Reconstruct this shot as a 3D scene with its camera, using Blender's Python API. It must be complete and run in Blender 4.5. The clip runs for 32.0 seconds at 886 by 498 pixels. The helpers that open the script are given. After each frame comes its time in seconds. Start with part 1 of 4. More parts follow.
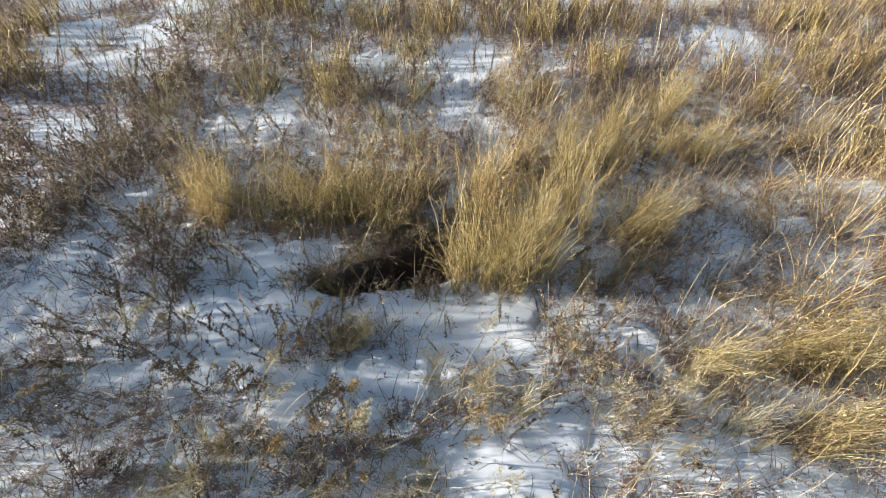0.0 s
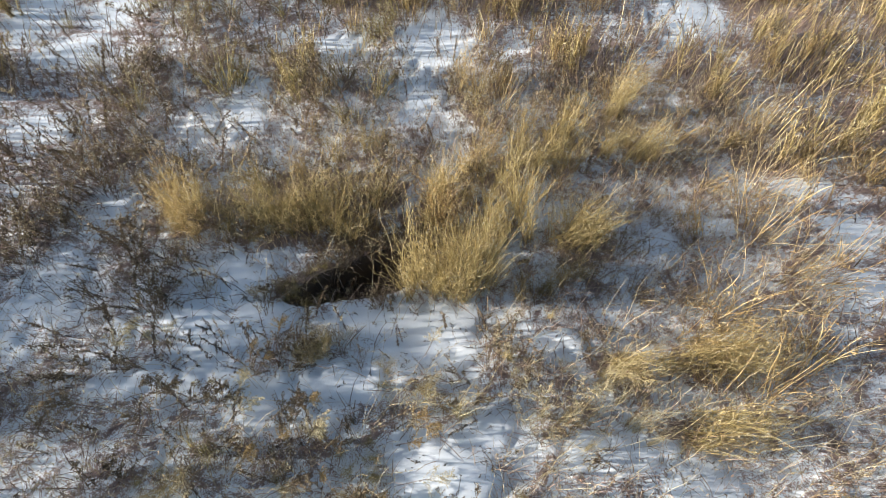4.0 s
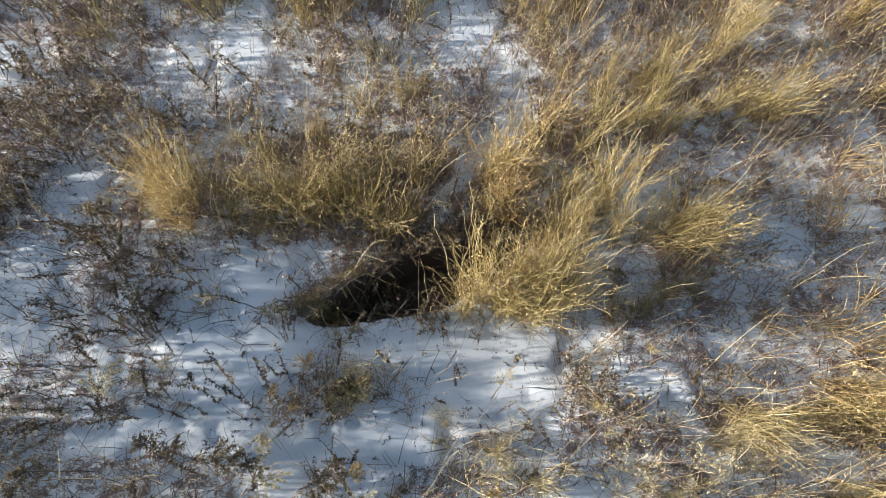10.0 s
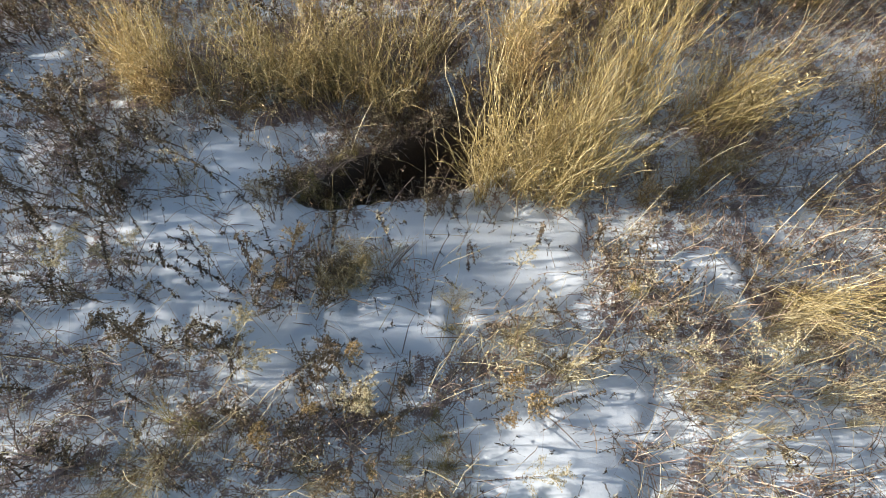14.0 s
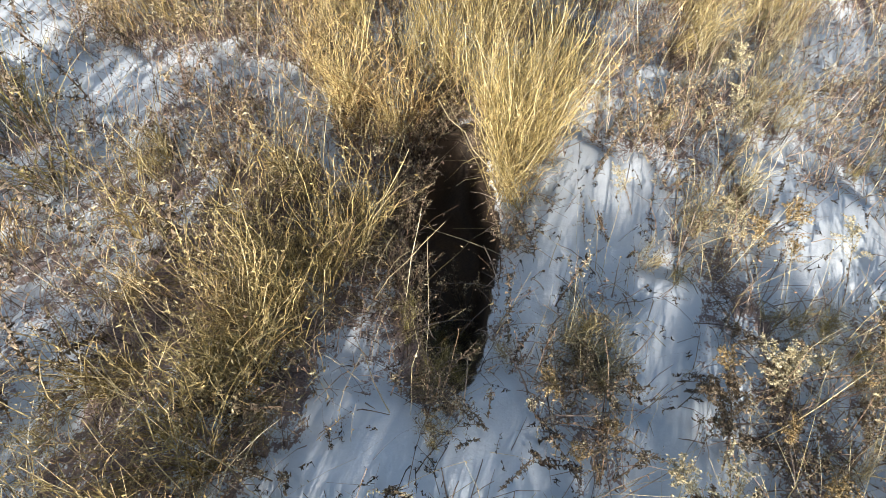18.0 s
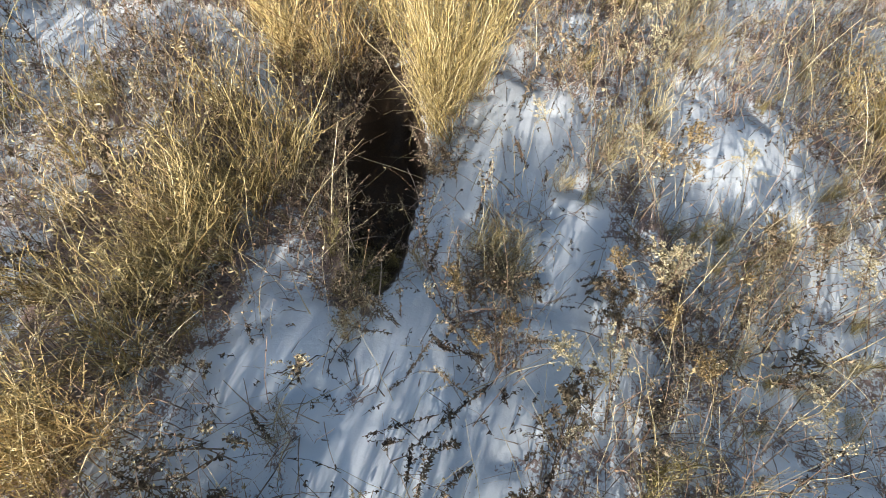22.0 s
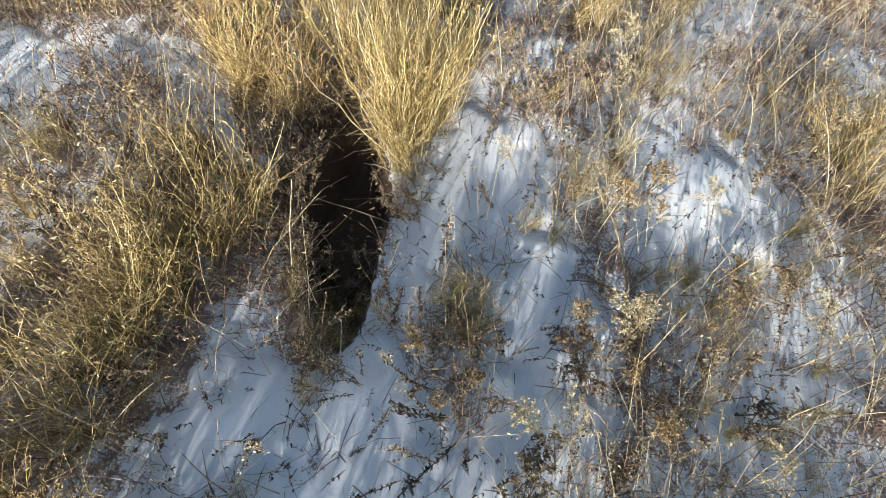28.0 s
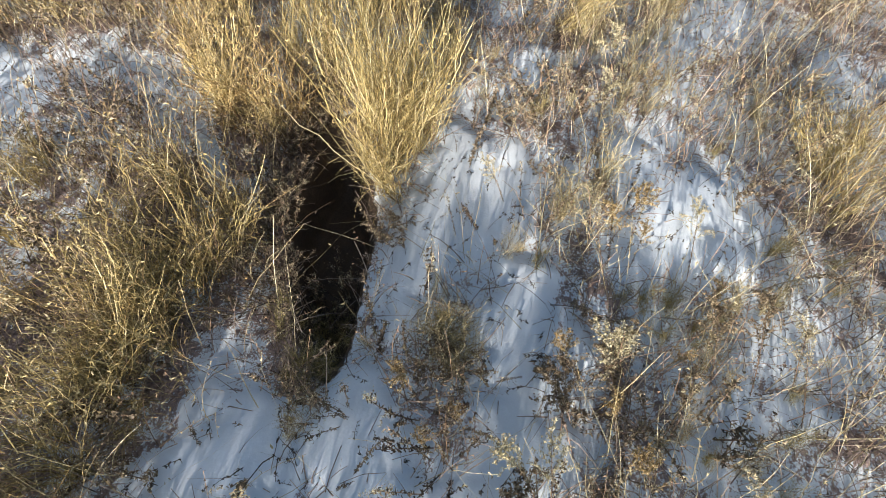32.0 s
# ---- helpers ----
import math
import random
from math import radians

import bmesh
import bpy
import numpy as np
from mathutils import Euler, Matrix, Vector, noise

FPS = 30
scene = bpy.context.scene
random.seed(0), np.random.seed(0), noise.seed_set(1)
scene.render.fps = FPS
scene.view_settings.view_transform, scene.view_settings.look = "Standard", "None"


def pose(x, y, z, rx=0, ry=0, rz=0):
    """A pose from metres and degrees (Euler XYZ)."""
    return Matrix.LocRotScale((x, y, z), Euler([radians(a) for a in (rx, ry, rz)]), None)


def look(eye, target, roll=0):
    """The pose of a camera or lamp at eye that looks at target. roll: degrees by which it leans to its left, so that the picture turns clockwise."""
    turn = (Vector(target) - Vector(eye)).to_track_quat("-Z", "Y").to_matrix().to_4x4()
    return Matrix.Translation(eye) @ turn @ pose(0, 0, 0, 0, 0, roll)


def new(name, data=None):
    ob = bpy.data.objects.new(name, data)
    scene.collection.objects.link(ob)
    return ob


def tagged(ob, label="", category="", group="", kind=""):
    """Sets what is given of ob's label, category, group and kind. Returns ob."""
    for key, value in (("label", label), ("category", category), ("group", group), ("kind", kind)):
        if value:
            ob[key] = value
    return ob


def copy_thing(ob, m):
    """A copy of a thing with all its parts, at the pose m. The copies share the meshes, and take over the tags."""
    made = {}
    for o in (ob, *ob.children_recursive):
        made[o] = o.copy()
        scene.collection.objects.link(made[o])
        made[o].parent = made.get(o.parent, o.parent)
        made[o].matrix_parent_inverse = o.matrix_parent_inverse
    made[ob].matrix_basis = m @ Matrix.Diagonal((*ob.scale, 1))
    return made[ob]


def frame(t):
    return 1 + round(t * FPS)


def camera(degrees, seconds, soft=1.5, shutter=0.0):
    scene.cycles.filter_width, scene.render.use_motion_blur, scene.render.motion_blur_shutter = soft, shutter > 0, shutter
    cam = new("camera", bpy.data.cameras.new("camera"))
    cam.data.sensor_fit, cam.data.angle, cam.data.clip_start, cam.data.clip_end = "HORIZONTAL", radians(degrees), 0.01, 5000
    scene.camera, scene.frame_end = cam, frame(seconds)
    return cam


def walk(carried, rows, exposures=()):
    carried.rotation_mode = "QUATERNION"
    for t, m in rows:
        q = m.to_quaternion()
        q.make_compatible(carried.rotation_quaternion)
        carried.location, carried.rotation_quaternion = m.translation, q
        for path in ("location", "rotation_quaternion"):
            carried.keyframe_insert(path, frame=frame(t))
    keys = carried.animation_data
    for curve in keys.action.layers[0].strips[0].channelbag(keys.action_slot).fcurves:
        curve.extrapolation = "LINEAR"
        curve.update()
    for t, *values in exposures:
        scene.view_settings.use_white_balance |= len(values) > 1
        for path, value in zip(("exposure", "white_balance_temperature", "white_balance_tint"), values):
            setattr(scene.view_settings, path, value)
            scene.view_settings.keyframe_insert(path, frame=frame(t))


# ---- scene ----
cam = camera(80.1, 32.0, soft=0.6)

PATH = [
    (0, (1.244, -2.811, 3.008), (1.095, -1.385, 1.614), 0.7),
    (0.5, (1.263, -2.68, 2.978), (1.134, -1.24, 1.597), 1.0),
    (1, (1.316, -2.653, 3.111), (1.19, -1.195, 1.748), 0.8),
    (1.5, (1.416, -2.709, 3.782), (1.277, -1.247, 2.425), 0.2),
    (2, (1.475, -2.74, 3.982), (1.338, -1.278, 2.625), 0.2),
    (2.5, (1.51, -2.762, 4.022), (1.404, -1.529, 2.451), 0.6),
    (3, (1.506, -2.762, 4.05), (1.402, -1.549, 2.464), 0.6),
    (3.5, (1.519, -2.624, 4.058), (1.411, -1.409, 2.473), 0.5),
    (4, (1.544, -2.551, 3.808), (1.445, -1.329, 2.228), 1.1),
    (4.5, (1.594, -2.514, 3.281), (1.483, -1.314, 1.685), 0.2),
    (6.5, (1.517, -2.595, 3.092), (1.404, -1.411, 1.485), 0.1),
    (7, (1.459, -2.4, 3.11), (1.346, -1.203, 1.512), 0.8),
    (7.5, (1.444, -2.213, 3.147), (1.341, -1.163, 1.448), 0.8),
    (8, (1.484, -2.195, 3.188), (1.4, -1.298, 1.402), 1.2),
    (8.5, (1.539, -2.131, 3.212), (1.459, -1.229, 1.429), 1.4),
    (9, (1.511, -1.641, 3.281), (1.422, -0.763, 1.486), 0.8),
    (9.5, (1.23, -1.349, 3.347), (1.139, -0.472, 1.552), 0.6),
    (10, (1.019, -1.339, 3.351), (0.933, -0.453, 1.56), 1.0),
    (10.5, (0.912, -1.416, 2.98), (0.827, -0.523, 1.193), 1.3),
    (11, (1.008, -1.558, 2.667), (0.932, -0.66, 0.882), 1.8),
    (11.5, (1.113, -1.667, 2.601), (1.036, -0.764, 0.818), 1.7),
    (12, (1.048, -1.636, 2.627), (0.971, -0.737, 0.842), 1.6),
    (12.5, (0.944, -1.595, 2.644), (0.867, -0.701, 0.857), 1.5),
    (13, (0.904, -1.63, 2.644), (0.822, -0.743, 0.853), 1.3),
    (13.5, (0.941, -1.735, 2.63), (0.86, -0.846, 0.84), 1.4),
    (14, (1.011, -1.825, 2.614), (0.93, -0.925, 0.829), 1.5),
    (14.5, (1.076, -1.802, 2.602), (0.992, -0.899, 0.819), 1.3),
    (15, (1.12, -1.367, 2.66), (1.037, -0.491, 0.864), 1.4),
    (15.5, (1.196, -0.995, 2.702), (1.11, -0.122, 0.905), 1.4),
    (17.5, (-0.672, -0.652, 2.14), (0.291, -0.035, 0.5), 1.8),
    (18, (-0.655, -0.614, 2.1), (0.362, -0.082, 0.462), -0.5),
    (18.5, (-0.453, -0.579, 2.134), (0.541, -0.059, 0.478), -0.3),
    (19, (-0.274, -0.543, 2.15), (0.708, -0.022, 0.487), -0.2),
    (19.5, (-0.251, -0.539, 2.133), (0.732, -0.024, 0.47), 0.1),
    (20, (-0.514, -0.701, 2.045), (0.492, -0.181, 0.397), 0.0),
    (20.5, (-0.56, -0.78, 2.056), (0.441, -0.268, 0.403), 0.1),
    (21, (-0.442, -0.759, 2.095), (0.545, -0.267, 0.426), 0.6),
    (21.5, (-0.411, -0.805, 2.126), (0.569, -0.326, 0.45), 0.9),
    (22, (-0.843, -1.054, 2.03), (0.172, -0.569, 0.376), 0.8),
    (22.5, (-1.178, -1.22, 2.048), (-0.193, -0.789, 0.361), 3.3),
    (23, (-1.223, -1.277, 2.078), (-0.256, -0.879, 0.373), 4.6),
    (23.5, (-1.053, -1.301, 2.076), (-0.064, -0.879, 0.389), 3.5),
    (24, (-0.922, -1.34, 2.09), (0.081, -0.883, 0.421), 1.8),
    (24.5, (-0.923, -1.038, 2.145), (0.076, -0.569, 0.477), 0.8),
    (26.5, (-0.662, -0.899, 2.245), (0.286, -0.452, 0.541), -0.1),
    (27, (-0.669, -1.026, 2.2), (0.289, -0.584, 0.501), 0.3),
    (27.5, (-0.63, -1.064, 2.176), (0.346, -0.635, 0.484), 1.1),
    (28, (-0.56, -1.045, 2.161), (0.434, -0.621, 0.478), 1.4),
    (28.5, (-0.515, -0.972, 2.164), (0.473, -0.55, 0.477), 1.2),
    (29, (-0.502, -0.862, 2.191), (0.475, -0.439, 0.498), 0.9),
    (29.5, (-0.461, -0.854, 2.223), (0.51, -0.434, 0.526), 0.8),
    (30, (-0.42, -0.919, 2.236), (0.545, -0.508, 0.534), 1.0),
    (30.5, (-0.381, -0.997, 2.25), (0.577, -0.594, 0.541), 1.1),
    (31, (-0.363, -1.042, 2.268), (0.589, -0.647, 0.554), 1.2),
    (31.5, (-0.349, -1.023, 2.293), (0.587, -0.644, 0.566), 1.6),
    (32, (-0.368, -1.026, 2.292), (0.567, -0.639, 0.566), 1.1),
]
walk(cam, [(t, look(eye, target, roll)) for t, eye, target, roll in PATH])

# ---- light: low winter sun along the trodden strip, clear sky ----
SUN_AZ, SUN_EL = 187.5, 14.0          # plan angle towards the sun from +x, and height, in degrees
world = bpy.data.worlds.new("winter_sky")
scene.world = world
world.use_nodes = True
wn = world.node_tree.nodes
sky = wn.new("ShaderNodeTexSky")
sky.sky_type, sky.sun_disc = "NISHITA", False
sky.sun_elevation, sky.sun_rotation = radians(SUN_EL), radians(90 - SUN_AZ)
world.node_tree.links.new(sky.outputs[0], wn["Background"].inputs[0])
wn["Background"].inputs[1].default_value = 0.066
lamp = bpy.data.lights.new("sun", "SUN")
lamp.energy, lamp.angle, lamp.color = 6.2, radians(2.2), (1.0, 0.915, 0.825)
sun = new("sun", lamp)
a, e = radians(SUN_AZ), radians(SUN_EL)
sun.matrix_world = look((9 * math.cos(a) * math.cos(e), 9 * math.sin(a) * math.cos(e), 9 * math.sin(e)), (0, 0, 0))
scene.view_settings.exposure = 1.30

rng = np.random.default_rng(7)


# ---- materials ----
def material(name):
    m = bpy.data.materials.new(name)
    m.use_nodes = True
    m.node_tree.nodes.clear()
    n, l = m.node_tree.nodes, m.node_tree.links
    return m, n, l, n.new("ShaderNodeOutputMaterial")


def ramp(n, stops):
    r = n.new("ShaderNodeValToRGB")
    while len(r.color_ramp.elements) < len(stops):
        r.color_ramp.elements.new(0.5)
    for el, (p, c) in zip(r.color_ramp.elements, stops):
        el.position, el.color = p, (*c, 1)
    return r


def plant_material(name, colours, thin=0.3, rough=0.65, spread=0.35):
    """Dry plant tissue: a colour of its own for every blade, blotched along it, letting some light through."""
    m, n, l, out = material(name)
    island = n.new("ShaderNodeNewGeometry")
    info = n.new("ShaderNodeObjectInfo")
    coord = n.new("ShaderNodeTexCoord")
    blot = n.new("ShaderNodeTexNoise")
    blot.inputs["Scale"].default_value, blot.inputs["Detail"].default_value = 55.0, 3.0
    l.new(coord.outputs["Object"], blot.inputs["Vector"])
    add = n.new("ShaderNodeMath")
    add.operation = "MULTIPLY_ADD"
    l.new(island.outputs["Random Per Island"], add.inputs[0])
    add.inputs[1].default_value = 1.0 - spread
    shift = n.new("ShaderNodeMath")
    shift.operation = "MULTIPLY"
    l.new(info.outputs["Random"], shift.inputs[0])
    shift.inputs[1].default_value = spread
    l.new(shift.outputs[0], add.inputs[2])
    r = ramp(n, [(i / (len(colours) - 1), c) for i, c in enumerate(colours)])
    l.new(add.outputs[0], r.inputs[0])
    hsv = n.new("ShaderNodeHueSaturation")
    val = n.new("ShaderNodeMapRange")
    val.inputs["From Min"].default_value, val.inputs["From Max"].default_value = 0.3, 0.7
    val.inputs["To Min"].default_value, val.inputs["To Max"].default_value = 0.35, 1.6
    l.new(blot.outputs[0], val.inputs["Value"])
    l.new(val.outputs[0], hsv.inputs["Value"])
    l.new(r.outputs[0], hsv.inputs["Color"])
    bsdf = n.new("ShaderNodeBsdfPrincipled")
    bsdf.inputs["Roughness"].default_value = rough
    bsdf.inputs["Specular IOR Level"].default_value = 0.35
    l.new(hsv.outputs[0], bsdf.inputs["Base Color"])
    thr = n.new("ShaderNodeBsdfTranslucent")
    l.new(hsv.outputs[0], thr.inputs["Color"])
    mix = n.new("ShaderNodeMixShader")
    mix.inputs[0].default_value = thin
    l.new(bsdf.outputs[0], mix.inputs[1])
    l.new(thr.outputs[0], mix.inputs[2])
    l.new(mix.outputs[0], out.inputs[0])
    return m


GOLDEN = plant_material("golden_straw", [(0.12, 0.080, 0.034), (0.32, 0.243, 0.10), (0.52, 0.425, 0.195), (0.70, 0.62, 0.41)], 0.3, 0.5)
GOLDEN_SINGLE = plant_material("golden_straw_single", [(0.12, 0.080, 0.034), (0.32, 0.243, 0.10), (0.52, 0.425, 0.195), (0.70, 0.62, 0.41)], 0.3, 0.5, 0.95)
CRISP = plant_material("far_straw", [(0.05, 0.034, 0.017), (0.22, 0.165, 0.07), (0.52, 0.425, 0.195), (0.78, 0.70, 0.46)], 0.3, 0.5, 0.1)
BRONZE = plant_material("bronze_straw", [(0.11, 0.062, 0.028), (0.32, 0.22, 0.095), (0.50, 0.385, 0.185), (0.68, 0.58, 0.38)], 0.3, 0.55)
PALE = plant_material("pale_straw", [(0.16, 0.125, 0.07), (0.42, 0.36, 0.20), (0.70, 0.64, 0.46)], 0.3, 0.5)
OLIVE = plant_material("olive_straw", [(0.12, 0.095, 0.035), (0.29, 0.245, 0.095), (0.48, 0.425, 0.21)], 0.3)
TWIG = plant_material("brown_stem", [(0.06, 0.038, 0.026), (0.15, 0.098, 0.064), (0.31, 0.22, 0.145)], 0.05)
DEADLEAF = plant_material("withered_leaf", [(0.02, 0.016, 0.013), (0.055, 0.042, 0.03), (0.13, 0.098, 0.062), (0.30, 0.235, 0.14)], 0.15)
RUSSET = plant_material("russet_leaf", [(0.06, 0.047, 0.034), (0.17, 0.133, 0.09), (0.33, 0.275, 0.19)], 0.2)
PLUME = plant_material("seed_fluff", [(0.36, 0.31, 0.19), (0.55, 0.49, 0.32), (0.72, 0.68, 0.52)], 0.35, 0.8)
OCHRE = plant_material("ochre_fluff", [(0.20, 0.135, 0.06), (0.42, 0.31, 0.15), (0.62, 0.52, 0.32)], 0.3, 0.8)
RUSTFLUFF = plant_material("rust_fluff", [(0.11, 0.075, 0.048), (0.25, 0.19, 0.12), (0.43, 0.36, 0.245)], 0.3, 0.8)
UMBER = plant_material("umber_leaf", [(0.025, 0.018, 0.013), (0.09, 0.062, 0.042), (0.25, 0.18, 0.12)], 0.12)
THATCH = plant_material("grey_thatch", [(0.075, 0.057, 0.048), (0.25, 0.195, 0.162), (0.52, 0.44, 0.36)], 0.15)


def ground_material():
    m, n, l, out = material("snow_over_thatch")
    coord = n.new("ShaderNodeTexCoord")

    def tex(scale, detail, rough=0.5):
        t = n.new("ShaderNodeTexNoise")
        t.inputs["Scale"].default_value, t.inputs["Detail"].default_value, t.inputs["Roughness"].default_value = scale, detail, rough
        l.new(coord.outputs["Object"], t.inputs["Vector"])
        return t

    def maths(op, x, y):
        k = n.new("ShaderNodeMath")
        k.operation = op
        for i, v in enumerate((x, y)):
            if isinstance(v, (int, float)):
                k.inputs[i].default_value = v
            else:
                l.new(v, k.inputs[i])
        return k.outputs[0]

    def step(v, lo, hi):
        k = n.new("ShaderNodeMapRange")
        k.interpolation_type = "SMOOTHSTEP"
        k.inputs["From Min"].default_value, k.inputs["From Max"].default_value = lo, hi
        l.new(v, k.inputs["Value"])
        return k.outputs[0]

    def blend(f, c1, c2):
        k = n.new("ShaderNodeMix")
        k.data_type = "RGBA"
        l.new(f, k.inputs[0])
        for i, c in ((6, c1), (7, c2)):
            if isinstance(c, tuple):
                k.inputs[i].default_value = (*c, 1)
            else:
                l.new(c, k.inputs[i])
        return k.outputs[2]

    litter, soil = n.new("ShaderNodeAttribute"), n.new("ShaderNodeAttribute")
    litter.attribute_name, soil.attribute_name = "litter", "soil"
    big, mid, fine = tex(3.5, 6, 0.6), tex(17, 6, 0.65), tex(90, 4, 0.6)
    stain = blend(step(big.outputs[0], 0.35, 0.7), (0.77, 0.84, 0.90), (0.71, 0.77, 0.82))
    crumbs = blend(step(fine.outputs[0], 0.3, 0.7), (0.085, 0.060, 0.052), (0.37, 0.285, 0.262))
    patch = maths("ADD", litter.outputs["Fac"], maths("MULTIPLY", maths("SUBTRACT", mid.outputs[0], 0.5), 1.5))
    patch = maths("ADD", patch, maths("MULTIPLY", maths("SUBTRACT", fine.outputs[0], 0.5), 1.6))
    snow = blend(step(patch, 0.5, 0.72), stain, crumbs)
    earth = blend(fine.outputs[0], (0.030, 0.022, 0.017), (0.11, 0.080, 0.056))
    edge = maths("ADD", soil.outputs["Fac"], maths("MULTIPLY", maths("SUBTRACT", mid.outputs[0], 0.5), 0.9))
    bare = step(edge, 0.42, 0.58)
    colour = blend(bare, snow, earth)
    bsdf = n.new("ShaderNodeBsdfPrincipled")
    l.new(colour, bsdf.inputs["Base Color"])
    bsdf.inputs["Roughness"].default_value = 0.62
    bsdf.inputs["Specular IOR Level"].default_value = 0.3
    bump = n.new("ShaderNodeBump")
    bump.inputs["Strength"].default_value, bump.inputs["Distance"].default_value = 0.22, 0.015
    l.new(maths("ADD", mid.outputs[0], maths("MULTIPLY", fine.outputs[0], 0.25)), bump.inputs["Height"])
    l.new(bump.outputs[0], bsdf.inputs["Normal"])
    l.new(bsdf.outputs[0], out.inputs[0])
    return m


SNOWGROUND = ground_material()

# ---- the plan: open snow and stands of grass, as x, y, half-widths and turn in degrees ----
STRIP = [
    (1.00, -0.42, 0.80, 0.20, 7), (1.23, -0.68, 0.44, 0.16, 7), (0.60, -0.97, 0.42, 0.17, 6), (0.18, -1.13, 0.33, 0.13, 6), (-0.23, -1.03, 0.17, 0.18, 6),
    (-0.62, -1.14, 0.31, 0.13, 6), (-1.01, -1.18, 0.19, 0.09, 7), (-0.50, -0.12, 0.17, 0.28, 7), (-0.66, -0.57, 0.27, 0.21, 7), (-0.17, 0.15, 0.17, 0.10, 7),
    (0.62, -1.27, 0.13, 0.08, 6), (0.20, -1.32, 0.21, 0.07, 6), (2.27, -0.50, 0.21, 0.11, 7), (0.54, -1.00, 0.20, 0.19, -66), (1.39, -0.38, 0.14, 0.40, -66),
    (1.40, -0.68, 0.18, 0.19, -66), (0.53, -0.45, 0.10, 0.29, -66), (0.12, -0.45, 0.12, 0.15, -66), (-0.15, -0.62, 0.27, 0.13, -66),
]
TONGUE = [
    (-0.20, -0.12, 0.14, 0.14, -66), (0.22, -1.13, 0.09, 0.16, -66), (-0.44, -0.84, 0.26, 0.26, -63), (-0.59, -1.18, 0.13, 0.11, -63), (-1.15, -0.31, 0.10, 0.09, -63),
    (-0.79, -0.10, 0.16, 0.13, -63), (-0.32, -0.29, 0.13, 0.15, -62), (0.04, -0.50, 0.11, 0.17, -62), (-0.78, -1.10, 0.13, 0.08, -63),
    (-1.14, -0.78, 0.16, 0.06, -63),
]
MOUND = [
    (1.77, -1.29, 0.30, 0.13, 6), (1.26, -1.47, 0.21, 0.12, 6), (1.48, -1.68, 0.36, 0.27, 6), (1.53, -1.66, 0.29, 0.30, -66), (1.25, -1.38, 0.14, 0.17, -66), (1.82, -1.23, 0.17, 0.22, -66),
]
PATCHES = [
    (2.23, 0.91, 0.22, 0.24, 7), (3.25, 0.66, 0.21, 0.19, 7), (2.66, -1.27, 0.39, 0.10, 6),
    (3.31, -1.54, 0.32, 0.23, 6), (2.64, -1.37, 0.34, 0.07, 6), (-0.22, -2.00, 0.28, 0.13, 6), (0.64, -1.98, 0.31, 0.09, 6), (0.98, -2.11, 0.15, 0.14, -66),
    (0.74, -2.23, 0.12, 0.07, -66), (0.85, 2.31, 0.24, 0.26, -66), (1.20, 1.93, 0.14, 0.13, -65), (3.25, -1.50, 0.19, 0.19, -65), (3.00, -2.28, 0.14, 0.22, -66),
    (1.27, 1.52, 0.14, 0.10, -66),
]
SIDES = [
    (0.34, -2.18, 0.13, 0.12, -63), (1.01, -2.08, 0.15, 0.15, -62), (0.06, -2.24, 0.14, 0.10, -63), (-0.14, -2.51, 0.18, 0.09, -63), (-0.29, -2.06, 0.11, 0.09, -63),
    (0.38, -1.87, 0.11, 0.09, -62), (-0.33, -2.38, 0.13, 0.06, -63), (-1.93, -0.27, 0.30, 0.27, 6), (-2.10, -0.94, 0.27, 0.17, 6), (-2.02, -0.62, 0.48, 0.15, 6),
    (-1.82, 0.42, 0.22, 0.32, 6), (4.79, 1.55, 0.30, 0.12, 6), (5.16, 0.96, 0.24, 0.20, 6), (4.98, 0.35, 0.24, 0.13, 6), (3.86, 0.91, 0.18, 0.12, 6),
]
FAR_SNOW = [
    (-5.12, 5.40, 0.49, 0.87, 6), (-4.62, 3.79, 0.42, 0.76, 6), (-3.65, 4.06, 0.34, 0.47, 6), (-3.72, 3.02, 0.47, 0.39, 6), (-3.38, 5.58, 0.44, 0.83, 6),
    (-1.53, 1.82, 0.23, 0.44, 6), (-1.13, 2.25, 0.24, 0.59, 6), (-3.16, 1.61, 0.40, 0.23, 6), (0.82, 3.78, 0.44, 0.69, 6), (0.80, 2.66, 0.28, 0.47, 6),
    (-0.26, 3.52, 0.32, 0.37, 6), (-1.63, 6.48, 0.52, 1.03, 6), (-0.74, 7.98, 0.34, 1.25, 6), (-2.52, 8.44, 0.48, 1.03, 6), (2.28, 6.64, 0.36, 0.49, 6),
    (3.18, 7.11, 0.21, 0.40, 6), (4.31, 6.85, 0.61, 0.64, 6), (5.96, 7.40, 0.42, 0.42, 6), (4.26, 4.78, 0.52, 0.45, 6), (7.89, 9.89, 0.99, 0.60, 6),
]
SNOW = STRIP + TONGUE + MOUND + PATCHES + SIDES + FAR_SNOW
ARCHED = [      # low arching grass round the far side of the hollow
    (-0.22, 0.50, 0.27, 0.18, 6), (0.03, 0.54, 0.21, 0.26, -66), (-0.38, 1.04, 0.15, 0.25, -66), (0.62, 1.06, 0.24, 0.24, -66), (0.30, 1.58, 0.23, 0.32, -66),
    (-0.74, 0.77, 0.30, 0.26, -62), (0.09, 0.98, 0.40, 0.38, -61), (1.62, 2.30, 0.30, 0.19, -65), (-0.52, 0.38, 0.32, 0.12, -66), (-0.34, 0.33, 0.26, 0.18, -62),
]
